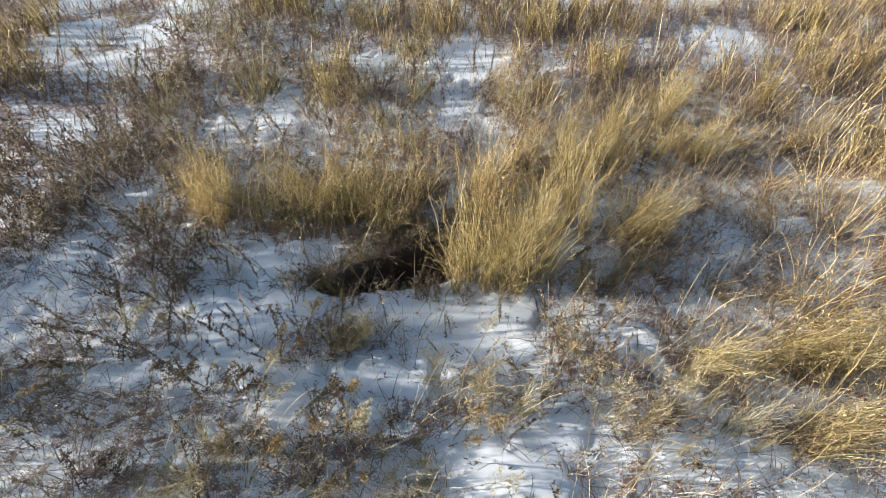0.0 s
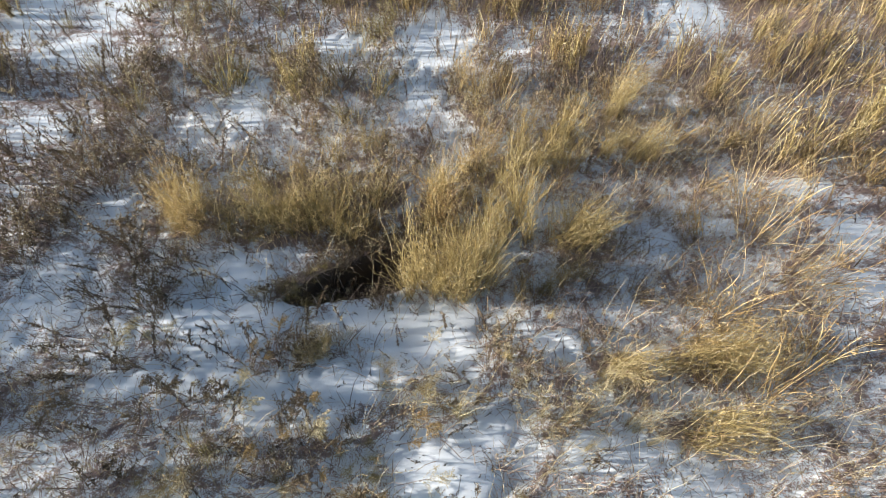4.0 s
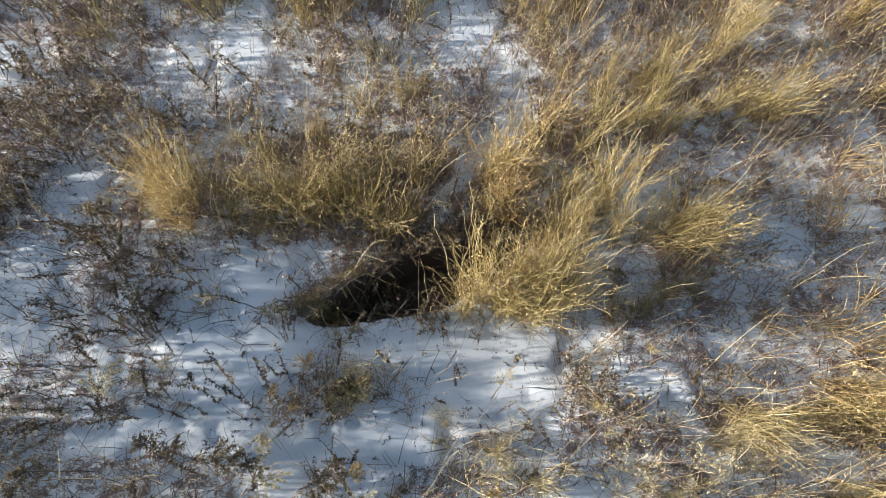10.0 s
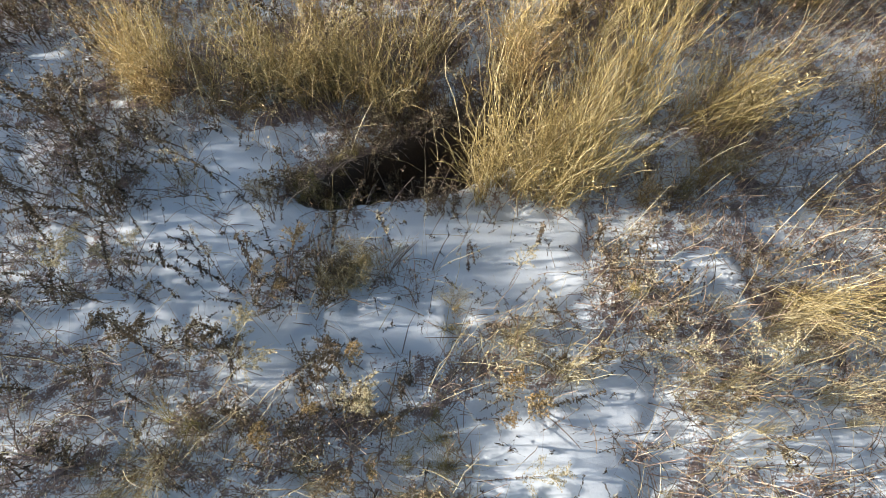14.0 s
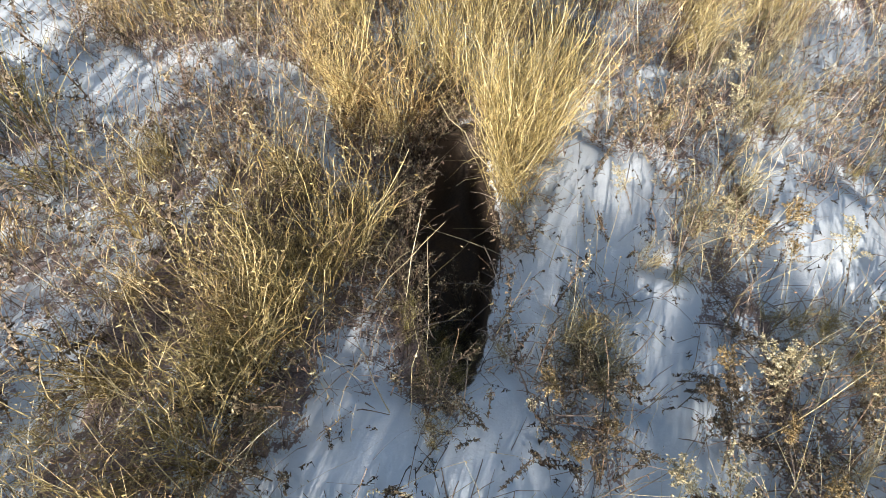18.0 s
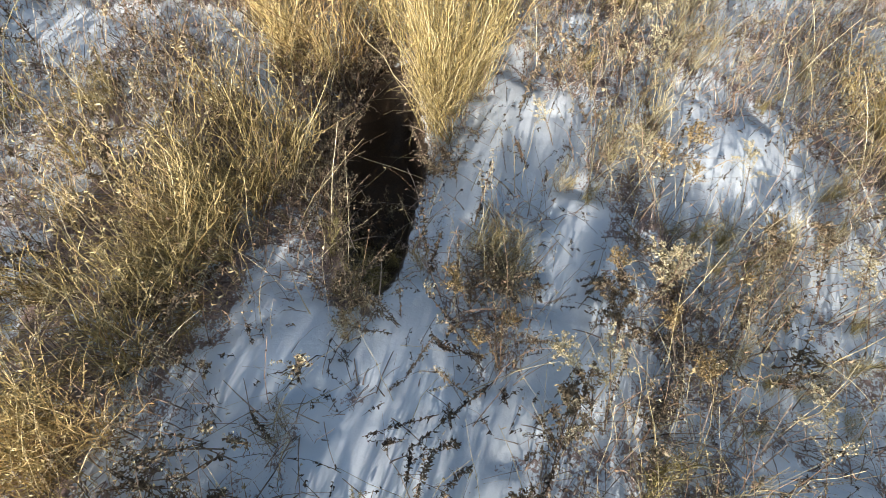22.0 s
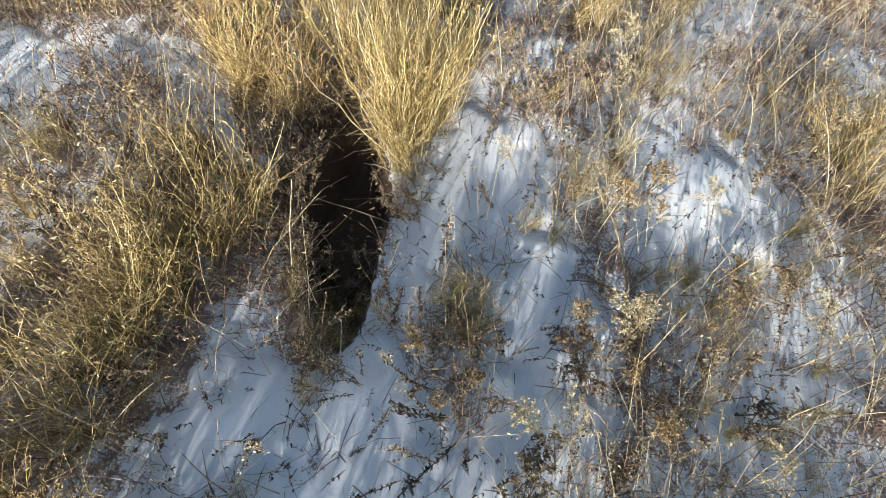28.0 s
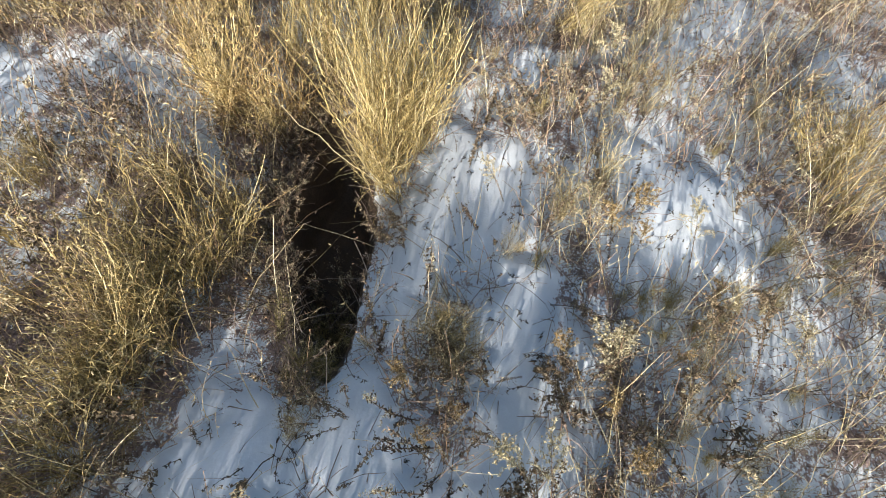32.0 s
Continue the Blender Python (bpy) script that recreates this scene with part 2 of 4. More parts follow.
EDGE = [        # bronze and golden tufts along the hollow's far rim and to the left of the tongue
    (1.17, 0.84, 0.19, 0.35, -66), (0.45, 0.48, 0.11, 0.22, -66), (-1.20, 0.42, 0.30, 0.17, 6), (-0.30, 0.62, 0.25, 0.15, 6), (0.19, 0.43, 0.20, 0.09, 8), (-1.11, 0.62, 0.14, 0.16, -62),
]
BACK = [        # golden tufts behind the hollow
    (2.67, 0.65, 0.22, 0.29, 6), (2.58, 0.54, 0.25, 0.18, 7), (2.31, 1.85, 0.39, 0.34, 6), (3.11, 2.13, 0.33, 0.53, 6), (1.51, 2.78, 0.36, 0.16, 6), (1.85, 1.42, 0.30, 0.30, -65),
]
LEANING = [     # tufts bent over beside the mound of snow
    (2.85, -0.61, 0.31, 0.12, 6), (3.40, -0.51, 0.31, 0.14, 6), (3.28, -1.08, 0.28, 0.10, 6), (1.94, -2.32, 0.12, 0.31, -66),
]
STANDS = ARCHED + EDGE + BACK + LEANING
FARSTANDS = [
    (2.72, 3.67, 0.47, 0.59, 6), (5.58, 5.27, 0.44, 0.71, 6), (4.33, 3.42, 0.45, 0.56, 6), (5.69, 3.98, 0.63, 0.73, 6), (7.35, 5.27, 0.44, 1.26, 6),
    (-0.01, 4.89, 0.72, 0.38, 6), (-5.65, 6.88, 0.76, 0.93, 6), (-2.05, 5.50, 0.58, 0.67, 6), (1.78, 5.27, 0.73, 0.79, 6), (4.01, 8.17, 1.35, 0.93, 6),
    (5.84, 2.61, 0.54, 0.50, 6), (-0.74, 2.91, 0.30, 0.54, 6), (-4.92, 3.20, 0.40, 1.41, 6), (4.68, 2.09, 0.52, 0.43, 6), (0.09, 7.76, 1.12, 0.74, 6),
    (-7.13, 7.01, 0.89, 1.34, 6),
]


def inside(table, x, y):
    """How deep a point lies in the ellipses of a table: 1 at a centre, 0 on a rim, below 0 outside."""
    best = np.full(np.shape(x), -9.0)
    for cx, cy, rx, ry, turn in table:
        c, s = math.cos(radians(turn)), math.sin(radians(turn))
        u, v = (x - cx) * c + (y - cy) * s, (y - cy) * c - (x - cx) * s
        best = np.maximum(best, 1 - np.hypot(u / rx, v / ry))
    return best


WAVES = [(rng.uniform(0, 6.3), rng.uniform(0, 6.3), 2.0 ** rng.uniform(0, 5.8)) for _ in range(40)]


def waves(x, y, lo=0.0, hi=99.0):
    """A smooth random field of about -1 to 1, of the waves between two frequencies."""
    some = [w for w in WAVES if lo <= w[2] < hi]
    wx, wy = x + 0.25 * np.sin(2.3 * y + 1), y + 0.25 * np.sin(2.1 * x)
    return sum(np.sin(k * (wx * math.cos(d) + wy * math.sin(d)) + p) for p, d, k in some) / math.sqrt(len(some))


HOLLOW = (0.745, 0.066, 0.74, 0.22, radians(23.5))   # centre, half-length, half-width, turn


def hollow(x, y):
    """1 deep in the earth hollow, 0 on its rim, below 0 outside."""
    cx, cy, ra, rb, turn = HOLLOW
    u = (x - cx) * math.cos(turn) + (y - cy) * math.sin(turn)
    v = -(x - cx) * math.sin(turn) + (y - cy) * math.cos(turn)
    narrow = np.clip(-u / 0.7, 0, 1)
    v = (v + 0.045 * narrow) / (1 - 0.30 * narrow)
    return 1 - (np.abs(u / ra) ** 2.3 + np.abs(v / rb) ** 2.3) ** (1 / 2.3) + 0.05 * np.sin(9 * u + 1) + 0.04 * np.sin(17 * v + 5 * u)


def far_rim(x, y):
    """How far a point lies on the far side of the hollow's long axis."""
    return (y - 0.045) - 0.43 * (x - 0.715)


def smooth(v, lo, hi):
    s = np.clip((v - lo) / (hi - lo), 0, 1)
    return s * s * (3 - 2 * s)


def bare_snow(x, y):
    """1 on open snow, 0 among the plants."""
    s = inside(SNOW, x, y)
    return smooth(s + 0.26 * waves(x, y, 4, 14) + 0.28 * waves(x, y, 14), -0.10, 0.22)


def height(x, y):
    open_snow = bare_snow(x, y)
    h = 0.022 * waves(x, y, 0, 3) + 0.010 * waves(x, y, 3, 9) + (1 - 0.75 * open_snow) * (0.007 * waves(x, y, 9, 24) + 0.004 * waves(x, y, 24))
    h = h + 0.014 * open_snow + 0.04 * smooth(inside([(1.52, -1.58, 0.55, 0.42, -20)], x, y), 0, 0.9)
    return h - 0.36 * smooth(hollow(x, y), 0.0, 0.35) + 0.02 * smooth(hollow(x, y), -0.5, 0.0)


# ---- helpers for meshes ----
def mesh_of(name, verts, quads, mat):
    """A mesh from arrays of corners and four-cornered faces."""
    me = bpy.data.meshes.new(name)
    me.vertices.add(len(verts))
    me.vertices.foreach_set("co", np.ascontiguousarray(verts, dtype=np.float32).ravel())
    me.loops.add(quads.size)
    me.loops.foreach_set("vertex_index", quads.astype(np.int32).ravel())
    me.polygons.add(len(quads))
    me.polygons.foreach_set("loop_start", np.arange(0, quads.size, 4, dtype=np.int32))
    me.update(calc_edges=True)
    me.materials.append(mat)
    return me


def part(name, me, parent, label=""):
    ob = new(name, me)
    ob.parent = parent
    return tagged(ob, label)


def stuff(name, me, parent, label=""):
    """A part of many small pieces that nobody could count."""
    return tagged(part(name, me, parent, label), kind="stuff")


class Heap:
    """Collects strips and flecks, to be made into one mesh."""

    def __init__(self):
        self.verts, self.quads, self.count = [], [], 0

    def add(self, v, q):
        self.verts.append(v.reshape(-1, 3))
        self.quads.append(q.reshape(-1, 4) + self.count)
        self.count += v.reshape(-1, 3).shape[0]

    def mesh(self, name, mat):
        return mesh_of(name, np.concatenate(self.verts), np.concatenate(self.quads), mat)


def strips(heap, lines, width, taper=0.8):
    """Flat blades along lines, an array of (blades, points, 3), each turned its own way."""
    n, k = lines.shape[:2]
    turn = rng.uniform(0, math.pi, n)
    side = np.stack([np.cos(turn), np.sin(turn), rng.normal(0, 0.15, n)], 1)
    w = np.asarray(width).reshape(-1, 1) * (1 - taper * np.linspace(0, 1, k))[None] / 2 * np.ones((n, 1))
    off = side[:, None] * w[..., None]
    v = np.stack([lines - off, lines + off], 2)
    i = np.arange(n)[:, None] * (2 * k) + np.arange(k - 1)[None] * 2
    heap.add(v, np.stack([i, i + 1, i + 3, i + 2], -1))


def arcs(base, tall, az, lean, bend, kink=0.0, points=5):
    """Lines that rise from base, leaning to az by lean (radians) and bending over further by bend."""
    s = np.linspace(0, 1, points)[None]
    n = len(base)
    ang = lean[:, None] + bend[:, None] * s ** 1.5
    step = tall[:, None] / (points - 1)
    out = np.zeros((n, points, 3))
    h = np.concatenate([np.zeros((n, 1)), np.cumsum(np.sin(ang[:, 1:]) * step, 1)], 1)
    z = np.concatenate([np.zeros((n, 1)), np.cumsum(np.cos(ang[:, 1:]) * step, 1)], 1)
    wob = np.cumsum(rng.normal(0, 0.6, (n, points)), 1) * kink * s * tall[:, None]
    out[..., 0] = base[:, None, 0] + h * np.cos(az)[:, None] - wob * np.sin(az)[:, None]
    out[..., 1] = base[:, None, 1] + h * np.sin(az)[:, None] + wob * np.cos(az)[:, None]
    out[..., 2] = base[:, None, 2] + z
    return out


def along(lines, which, s):
    """Points at the share s of the lines named by which."""
    k = lines.shape[1] - 1
    f = np.clip(s, 0, 0.999) * k
    i = f.astype(int)
    return lines[which, i] + (lines[which, i + 1] - lines[which, i]) * (f - i)[:, None]


def flecks(heap, at, long, wide, droop=0.4, curl=0.5):
    """Small curled leaves or husks: two joined faces bent along the middle."""
    n = len(at)
    az, dip = rng.uniform(0, 2 * math.pi, n), rng.normal(-droop, 0.5, n)
    d = np.stack([np.cos(az) * np.cos(dip), np.sin(az) * np.cos(dip), np.sin(dip)], 1)
    sd = np.cross(d, rng.normal(0, 1, (n, 3)))
    sd /= np.linalg.norm(sd, axis=1, keepdims=True) + 1e-9
    up = np.cross(sd, d)
    long, wide = np.asarray(long).reshape(-1, 1) * np.ones((n, 1)), np.asarray(wide).reshape(-1, 1) * np.ones((n, 1))
    mid = at + d * long * 0.5 + up * long * curl * 0.3
    tip = at + d * long * 0.85 - up * long * curl * rng.uniform(0, 1, (n, 1))
    v = np.stack([at - sd * wide * 0.2, at + sd * wide * 0.2, mid - sd * wide * 0.5, mid + sd * wide * 0.5, tip - sd * wide * 0.15, tip + sd * wide * 0.15], 1)
    i = np.arange(n)[:, None] * 6
    heap.add(v, np.concatenate([i + np.array([[0, 1, 3, 2]]), i + np.array([[2, 3, 5, 4]])], 1))


def polar(n, r):
    d, q = rng.uniform(0, 2 * math.pi, n), r * np.sqrt(rng.uniform(0, 1, n))
    return np.stack([q * np.cos(d), q * np.sin(d), np.full(n, -0.02)], 1)


# ---- ground ----
def make_ground():
    def axis(lo, hi, step):
        core = np.arange(lo, hi, step)
        far = np.cumsum(step * 1.16 ** np.arange(1, 52))
        return np.concatenate([lo - far[::-1], core, hi + far])

    xs, ys = axis(-2.6, 4.4, 0.032), axis(-3.2, 3.2, 0.032)
    gx, gy = np.meshgrid(xs, ys)
    near = np.clip(1.5 - np.maximum(np.abs(gx), np.abs(gy)) / 30, 0, 1)
    z = height(gx, gy) * near
    v = np.stack([gx, gy, z], -1).reshape(-1, 3)
    r, c = gx.shape
    i = (np.arange(r - 1)[:, None] * c + np.arange(c - 1)[None])
    q = np.stack([i, i + 1, i + c + 1, i + c], -1).reshape(-1, 4)
    me = mesh_of("ground", v, q, SNOWGROUND)
    me.polygons.foreach_set("use_smooth", np.ones(len(q), dtype=bool))
    cover = 0.53 + 0.12 * smooth(np.hypot(gx - 1, gy), 2.2, 4.5) + 0.12 * smooth(np.hypot(gx - 1, gy), 4.5, 8) - 0.72 * bare_snow(gx, gy) + 0.18 * waves(gx, gy, 5) + 0.25 * smooth(inside(STANDS + FARSTANDS, gx, gy), -0.4, 0.3) + 0.2 * smooth(inside([(0.1, 0.9, 1.0, 0.55, 0)], gx, gy), 0, 0.6) + 0.6 * smooth(hollow(gx, gy), -0.9, -0.2) * smooth(far_rim(gx, gy), 0.0, 0.1)
    for name, val in (("litter", cover), ("soil", 0.5 + 2.5 * (hollow(gx, gy) + 0.05 + 0.14 * smooth(gy - 0.2 * gx, 0.0, 0.4)))):
        att = me.attributes.new(name, "FLOAT", "POINT")
        att.data.foreach_set("value", np.clip(val, 0, 1.5).astype(np.float32).ravel())
    return tagged(new("ground", me), "patchy snow over matted dead grass with one dark earth hollow", "ground", kind="structure")


make_ground()


# ---- tufts of tall golden grass ----
def grass_tuft(stems, radius, tall, lean, mat, seed_mat, droop=0.35, heads=3, splay=0.3, shoots=1.0, single=None, leafy=1.0, thick=1.0):
    """One tuft: wavy stems with a common lean towards +x, side shoots, low leaf blades and husks at the tips."""
    root = new("grass_tuft")
    bunches = max(3, stems // 12)
    heart, which = polar(bunches, radius * 0.9), rng.integers(0, bunches, stems)
    base = heart[which] + rng.normal(0, radius * 0.13, (stems, 3)) * (1, 1, 0)
    az = rng.uniform(0, 6.28, bunches)[which] + rng.normal(0, 0.7, stems)
    own = rng.uniform(0.0, splay, bunches)[which] * rng.uniform(0.5, 1.2, stems) + rng.uniform(0, 0.12, stems)
    dx, dy = np.sin(own) * np.cos(az) + math.sin(lean), np.sin(own) * np.sin(az)
    tallness = tall * rng.uniform(0.45, 1.08, stems)
    lines = arcs(base, tallness, np.arctan2(dy, dx), np.hypot(dx, dy), rng.uniform(-0.1, droop * 2, stems), 0.06, 9)
    lines[:, 1:] += rng.normal(0, 0.011, lines[:, 1:].shape)
    h = Heap()
    wide = thick * rng.uniform(0.0026, 0.0056, stems)
    if single:
        for i in range(stems):
            one = Heap()
            strips(one, lines[i : i + 1], wide[i : i + 1], 0.5)
            part("straw", one.mesh("straw", single), root)
    else:
        strips(h, lines, wide, 0.5)
    k = int(stems * shoots)
    pick, s = rng.integers(0, stems, k), rng.uniform(0.25, 0.9, k)
    side = arcs(along(lines, pick, s), rng.uniform(0.10, 0.32, k) * tall, rng.uniform(0, 6.28, k), rng.uniform(0.2, 0.9, k), rng.uniform(-0.3, 1.4, k), 0.09, 5)
    strips(h, side, thick * rng.uniform(0.0016, 0.003, k), 0.5)
    stuff("side_shoot" if single else "straw", h.mesh("side_shoot" if single else "straw", mat), root)
    leaves = int(stems * leafy)
    pick = rng.integers(0, stems, leaves)
    b = along(lines, pick, rng.uniform(0.02, 0.6, leaves))
    blades = arcs(b, rng.uniform(0.12, 0.40, leaves), rng.uniform(0, 6.28, leaves), rng.uniform(0.1, 0.8, leaves), rng.uniform(0.4, 2.6, leaves), 0.10, 6)
    h = Heap()
    strips(h, blades, thick * rng.uniform(0.0032, 0.007, leaves), 0.8)
    stuff("leaf_blade", h.mesh("leaf_blade", mat), root)
    h = Heap()
    k = stems * heads
    pick = rng.integers(0, stems, k)
    at = np.concatenate([along(lines, pick[: k // 2], rng.uniform(0.75, 1.0, k // 2)), along(side, rng.integers(0, len(side), k - k // 2), rng.uniform(0.4, 1.0, k - k // 2))])
    flecks(h, at, thick * rng.uniform(0.012, 0.032, k), thick * rng.uniform(0.004, 0.009, k), 0.2, 0.6)
    stuff("seed_husk", h.mesh("seed_husk", seed_mat), root)
    return root


# ---- withered weeds: goldenrod stalks with dark curled leaves and a fluffy plume ----
def weed(tall, leaves, plume, lean, leaf_mat=None, stalks=1, fluff=None):
    """A weed: each stalk with its twigs, withered leaves and, where it has one, its plume."""
    root = new("dried_weed")
    base = polar(stalks, 0.012 * stalks)
    lines = arcs(base, tall * rng.uniform(0.75, 1.05, stalks), rng.uniform(0, 6.28, stalks), np.abs(rng.normal(lean, 0.12, stalks)), rng.uniform(0, 0.5, stalks), 0.015, 8)
    for i in range(stalks):
        line = lines[i : i + 1]
        h = Heap()
        for _ in range(2):
            strips(h, line, rng.uniform(0.005, 0.008, 1), 0.55)
        stalk = part("stalk", h.mesh("stalk", TWIG), root)
        side = arcs(along(line, np.zeros(5, int), rng.uniform(0.45, 0.97, 5)), tall * rng.uniform(0.08, 0.22, 5), rng.uniform(0, 6.28, 5), rng.uniform(0.3, 0.9, 5), rng.uniform(0.2, 1.2, 5), 0.02, 5)
        h = Heap()
        strips(h, side, 0.0022, 0.5)
        stuff("twig", h.mesh("twig", TWIG), stalk)
        h = Heap()
        flecks(h, along(line, np.zeros(leaves, int), rng.uniform(0.12, 0.97, leaves)), rng.uniform(0.014, 0.034, leaves), rng.uniform(0.006, 0.013, leaves), 0.5, 0.9)
        flecks(h, along(side, rng.integers(0, 5, 20), rng.uniform(0.1, 1, 20)), rng.uniform(0.01, 0.025, 20), rng.uniform(0.004, 0.01, 20), 0.3, 0.9)
        stuff("withered_leaf", h.mesh("withered_leaf", leaf_mat or DEADLEAF), stalk)
        if plume:
            h = Heap()
            k = plume // 2
            at = np.concatenate([along(side, rng.integers(0, 5, plume), rng.uniform(0.3, 1, plume)), along(line, np.zeros(k, int), rng.uniform(0.82, 1, k))])
            at = at + rng.normal(0, 0.007, at.shape)
            flecks(h, at, rng.uniform(0.006, 0.013, len(at)), rng.uniform(0.003, 0.006, len(at)), 0.0, 0.6)
            stuff("seed_plume", h.mesh("seed_plume", fluff or PLUME), stalk, "pale fluffy seed plume")
    return root


def goldenrod(tall, lean, bend, branches, fluff, leaf_mat):
    """An arching goldenrod: stalk with withered leaves below and a one-sided plume of drooping branches."""
    root = new("goldenrod")
    line = arcs(np.zeros((1, 3)), np.array([tall]), np.zeros(1), np.array([lean]), np.array([bend]), 0.01, 10)
    h = Heap()
    for _ in range(2):
        strips(h, line, np.array([0.007]), 0.6)
    stalk = part("stalk", h.mesh("stalk", TWIG), root)
    k = int(tall * 90)
    h = Heap()
    flecks(h, along(line, np.zeros(k, int), rng.uniform(0.1, 0.7, k)), rng.uniform(0.012, 0.030, k), rng.uniform(0.004, 0.009, k), 0.5, 0.9)
    stuff("withered_leaf", h.mesh("withered_leaf", leaf_mat), stalk)
    at = rng.uniform(0.5, 0.98, branches)
    for i in range(branches):
        az = rng.normal(0, 0.9)
        twig = arcs(along(line, np.zeros(1, int), at[i : i + 1]), np.array([tall * 0.40 * (1.25 - at[i])]) + 0.02, np.array([az]), np.array([lean * 0.6 + 0.5]), np.array([rng.uniform(0.5, 1.4)]), 0.02, 5)
        h = Heap()
        strips(h, twig, np.array([0.003]), 0.4)
        k = 40
        p = along(twig, np.zeros(k, int), rng.uniform(0.1, 1, k)) + rng.normal(0, 0.006, (k, 3))
        flecks(h, p, rng.uniform(0.010, 0.020, k), rng.uniform(0.005, 0.009, k), 0.0, 0.6)
        part("plume_branch", h.mesh("plume_branch", fluff), stalk, "fluffy seed-covered branch")
    return root


def shrublet(tall, mat):
    """A wispy bushlet: a few stems from one foot that fork again and again into hair-thin twigs."""
    root = new("dry_shrublet")
    lines = arcs(polar(9, 0.025), tall * rng.uniform(0.5, 0.8, 9), rng.uniform(0, 6.28, 9), rng.uniform(0.1, 0.6, 9), rng.uniform(-0.2, 0.4, 9), 0.05, 6)
    for i in range(9):
        h = Heap()
        strips(h, lines[i : i + 1], np.array([0.005]), 0.4)
        part("stem", h.mesh("stem", TWIG), root)
    for name, n, reach, wide in (("branch", 60, 0.35, 0.003), ("twig", 190, 0.2, 0.0022)):
        side = arcs(along(lines, rng.integers(0, len(lines), n), rng.uniform(0.25, 1, n)), tall * reach * rng.uniform(0.5, 1.2, n), rng.uniform(0, 6.28, n), rng.uniform(0.2, 1.0, n), rng.uniform(-0.3, 0.9, n), 0.08, 6)
        h = Heap()
        strips(h, side, wide, 0.5)
        stuff(name, h.mesh(name, mat), root)
        lines = side
    return root


def place(x, y, rz=0.0, scale=1.0, rx=0.0, ry=0.0, sink=0.0):
    z = float(height(np.float64(x), np.float64(y))) - sink
    return pose(x, y, z, rx, ry, rz) @ Matrix.Diagonal((scale, scale, scale, 1))


GOLD_LABEL = "tuft of tall golden dry grass standing in snow"
tufts = {
    "clump": [grass_tuft(n, r, t, l, GOLDEN, GOLDEN, 0.13, 2, 0.30, 1.0, GOLDEN_SINGLE, 0.8) for n, r, t, l in ((52, 0.11, 0.92, 0.0), (46, 0.10, 0.82, 0.03), (56, 0.12, 0.98, -0.03))],
    "golden": [grass_tuft(n, r, t, l, GOLDEN, GOLDEN, 0.13, 2, 0.3) for n, r, t, l in ((70, 0.17, 0.82, 0.02), (60, 0.14, 0.75, 0.05), (80, 0.19, 0.86, 0.0), (50, 0.12, 0.68, 0.0))],
    "bronze": [grass_tuft(n, r, t, l, BRONZE, GOLDEN, 0.5, 3, 0.4) for n, r, t, l in ((80, 0.19, 0.70, 0.05), (65, 0.16, 0.62, 0.0), (90, 0.21, 0.78, 0.05))],
    "leaning": [grass_tuft(n, r, t, l, GOLDEN, PALE, 0.3, 3, 0.25) for n, r, t, l in ((80, 0.14, 0.90, 0.2), (75, 0.13, 0.80, 0.28), (65, 0.13, 0.72, 0.12))],
    "pale": [grass_tuft(n, r, t, l, PALE, PALE, 0.25, 3, 0.25, 0.5) for n, r, t, l in ((60, 0.10, 0.95, 0.40), (45, 0.07, 0.85, 0.3), (30, 0.05, 0.6, 0.15))],
    "olive": [grass_tuft(n, r, t, l, OLIVE, PALE, 0.8, 3, 0.5) for n, r, t, l in ((65, 0.15, 0.68, 0.05), (55, 0.13, 0.55, 0.0), (70, 0.17, 0.75, 0.1))],
    "arching": [grass_tuft(n, r, t, l, GOLDEN, PALE, 1.0, 2, 0.6, 0.5, None, 0.6) for n, r, t, l in ((60, 0.10, 0.55, -0.35), (50, 0.09, 0.48, -0.5), (66, 0.12, 0.60, -0.25))],
    "fargold": [grass_tuft(n, r, t, l, CRISP, CRISP, 0.15, 2, 0.35, 0.6, None, 0.8, 2.1) for n, r, t, l in ((46, 0.17, 0.72, 0.04), (40, 0.14, 0.62, 0.0), (52, 0.20, 0.78, 0.02))],
    "farbronze": [grass_tuft(n, r, t, l, BRONZE, CRISP, 0.3, 3, 0.45, 0.7, None, 1.0, 2.1) for n, r, t, l in ((44, 0.18, 0.55, 0.02), (38, 0.14, 0.48, 0.0), (48, 0.20, 0.62, 0.0))],
    "longarch": [grass_tuft(n, r, t, l, GOLDEN, PALE, 1.1, 3, 0.75, 0.4, None, 0.8, 1.15) for n, r, t, l in ((30, 0.07, 0.62, -0.30), (34, 0.08, 0.55, 0.1), (28, 0.06, 0.70, -0.15))],
}
LABELS = {
    "clump": "dense golden dry grass on the rim of the earth hollow",
    "golden": GOLD_LABEL,
    "bronze": "tuft of bronze-brown dry grass among snow patches",
    "pale": "tuft of pale straw-coloured grass leaning over snow",
    "olive": "tuft of olive-yellow drooping dry grass in thin snow",
    "leaning": "tuft of golden grass leaning over beside the snow",
    "fargold": GOLD_LABEL,
    "farbronze": "tuft of bronze-brown dry grass among snow patches",
    "longarch": "loose tuft of long golden straws arching to the ground",
    "arching": "tuft of arching golden grass with pale hanging tips",
}
used = set()


def put(thing, m, label, category, group):
    """Set a thing at a pose; the first use moves the thing itself, later ones copy it."""
    if thing.name in used:
        ob = copy_thing(thing, m)
    else:
        used.add(thing.name)
        thing.matrix_basis = m
        ob = thing
    return tagged(ob, label, category, group)


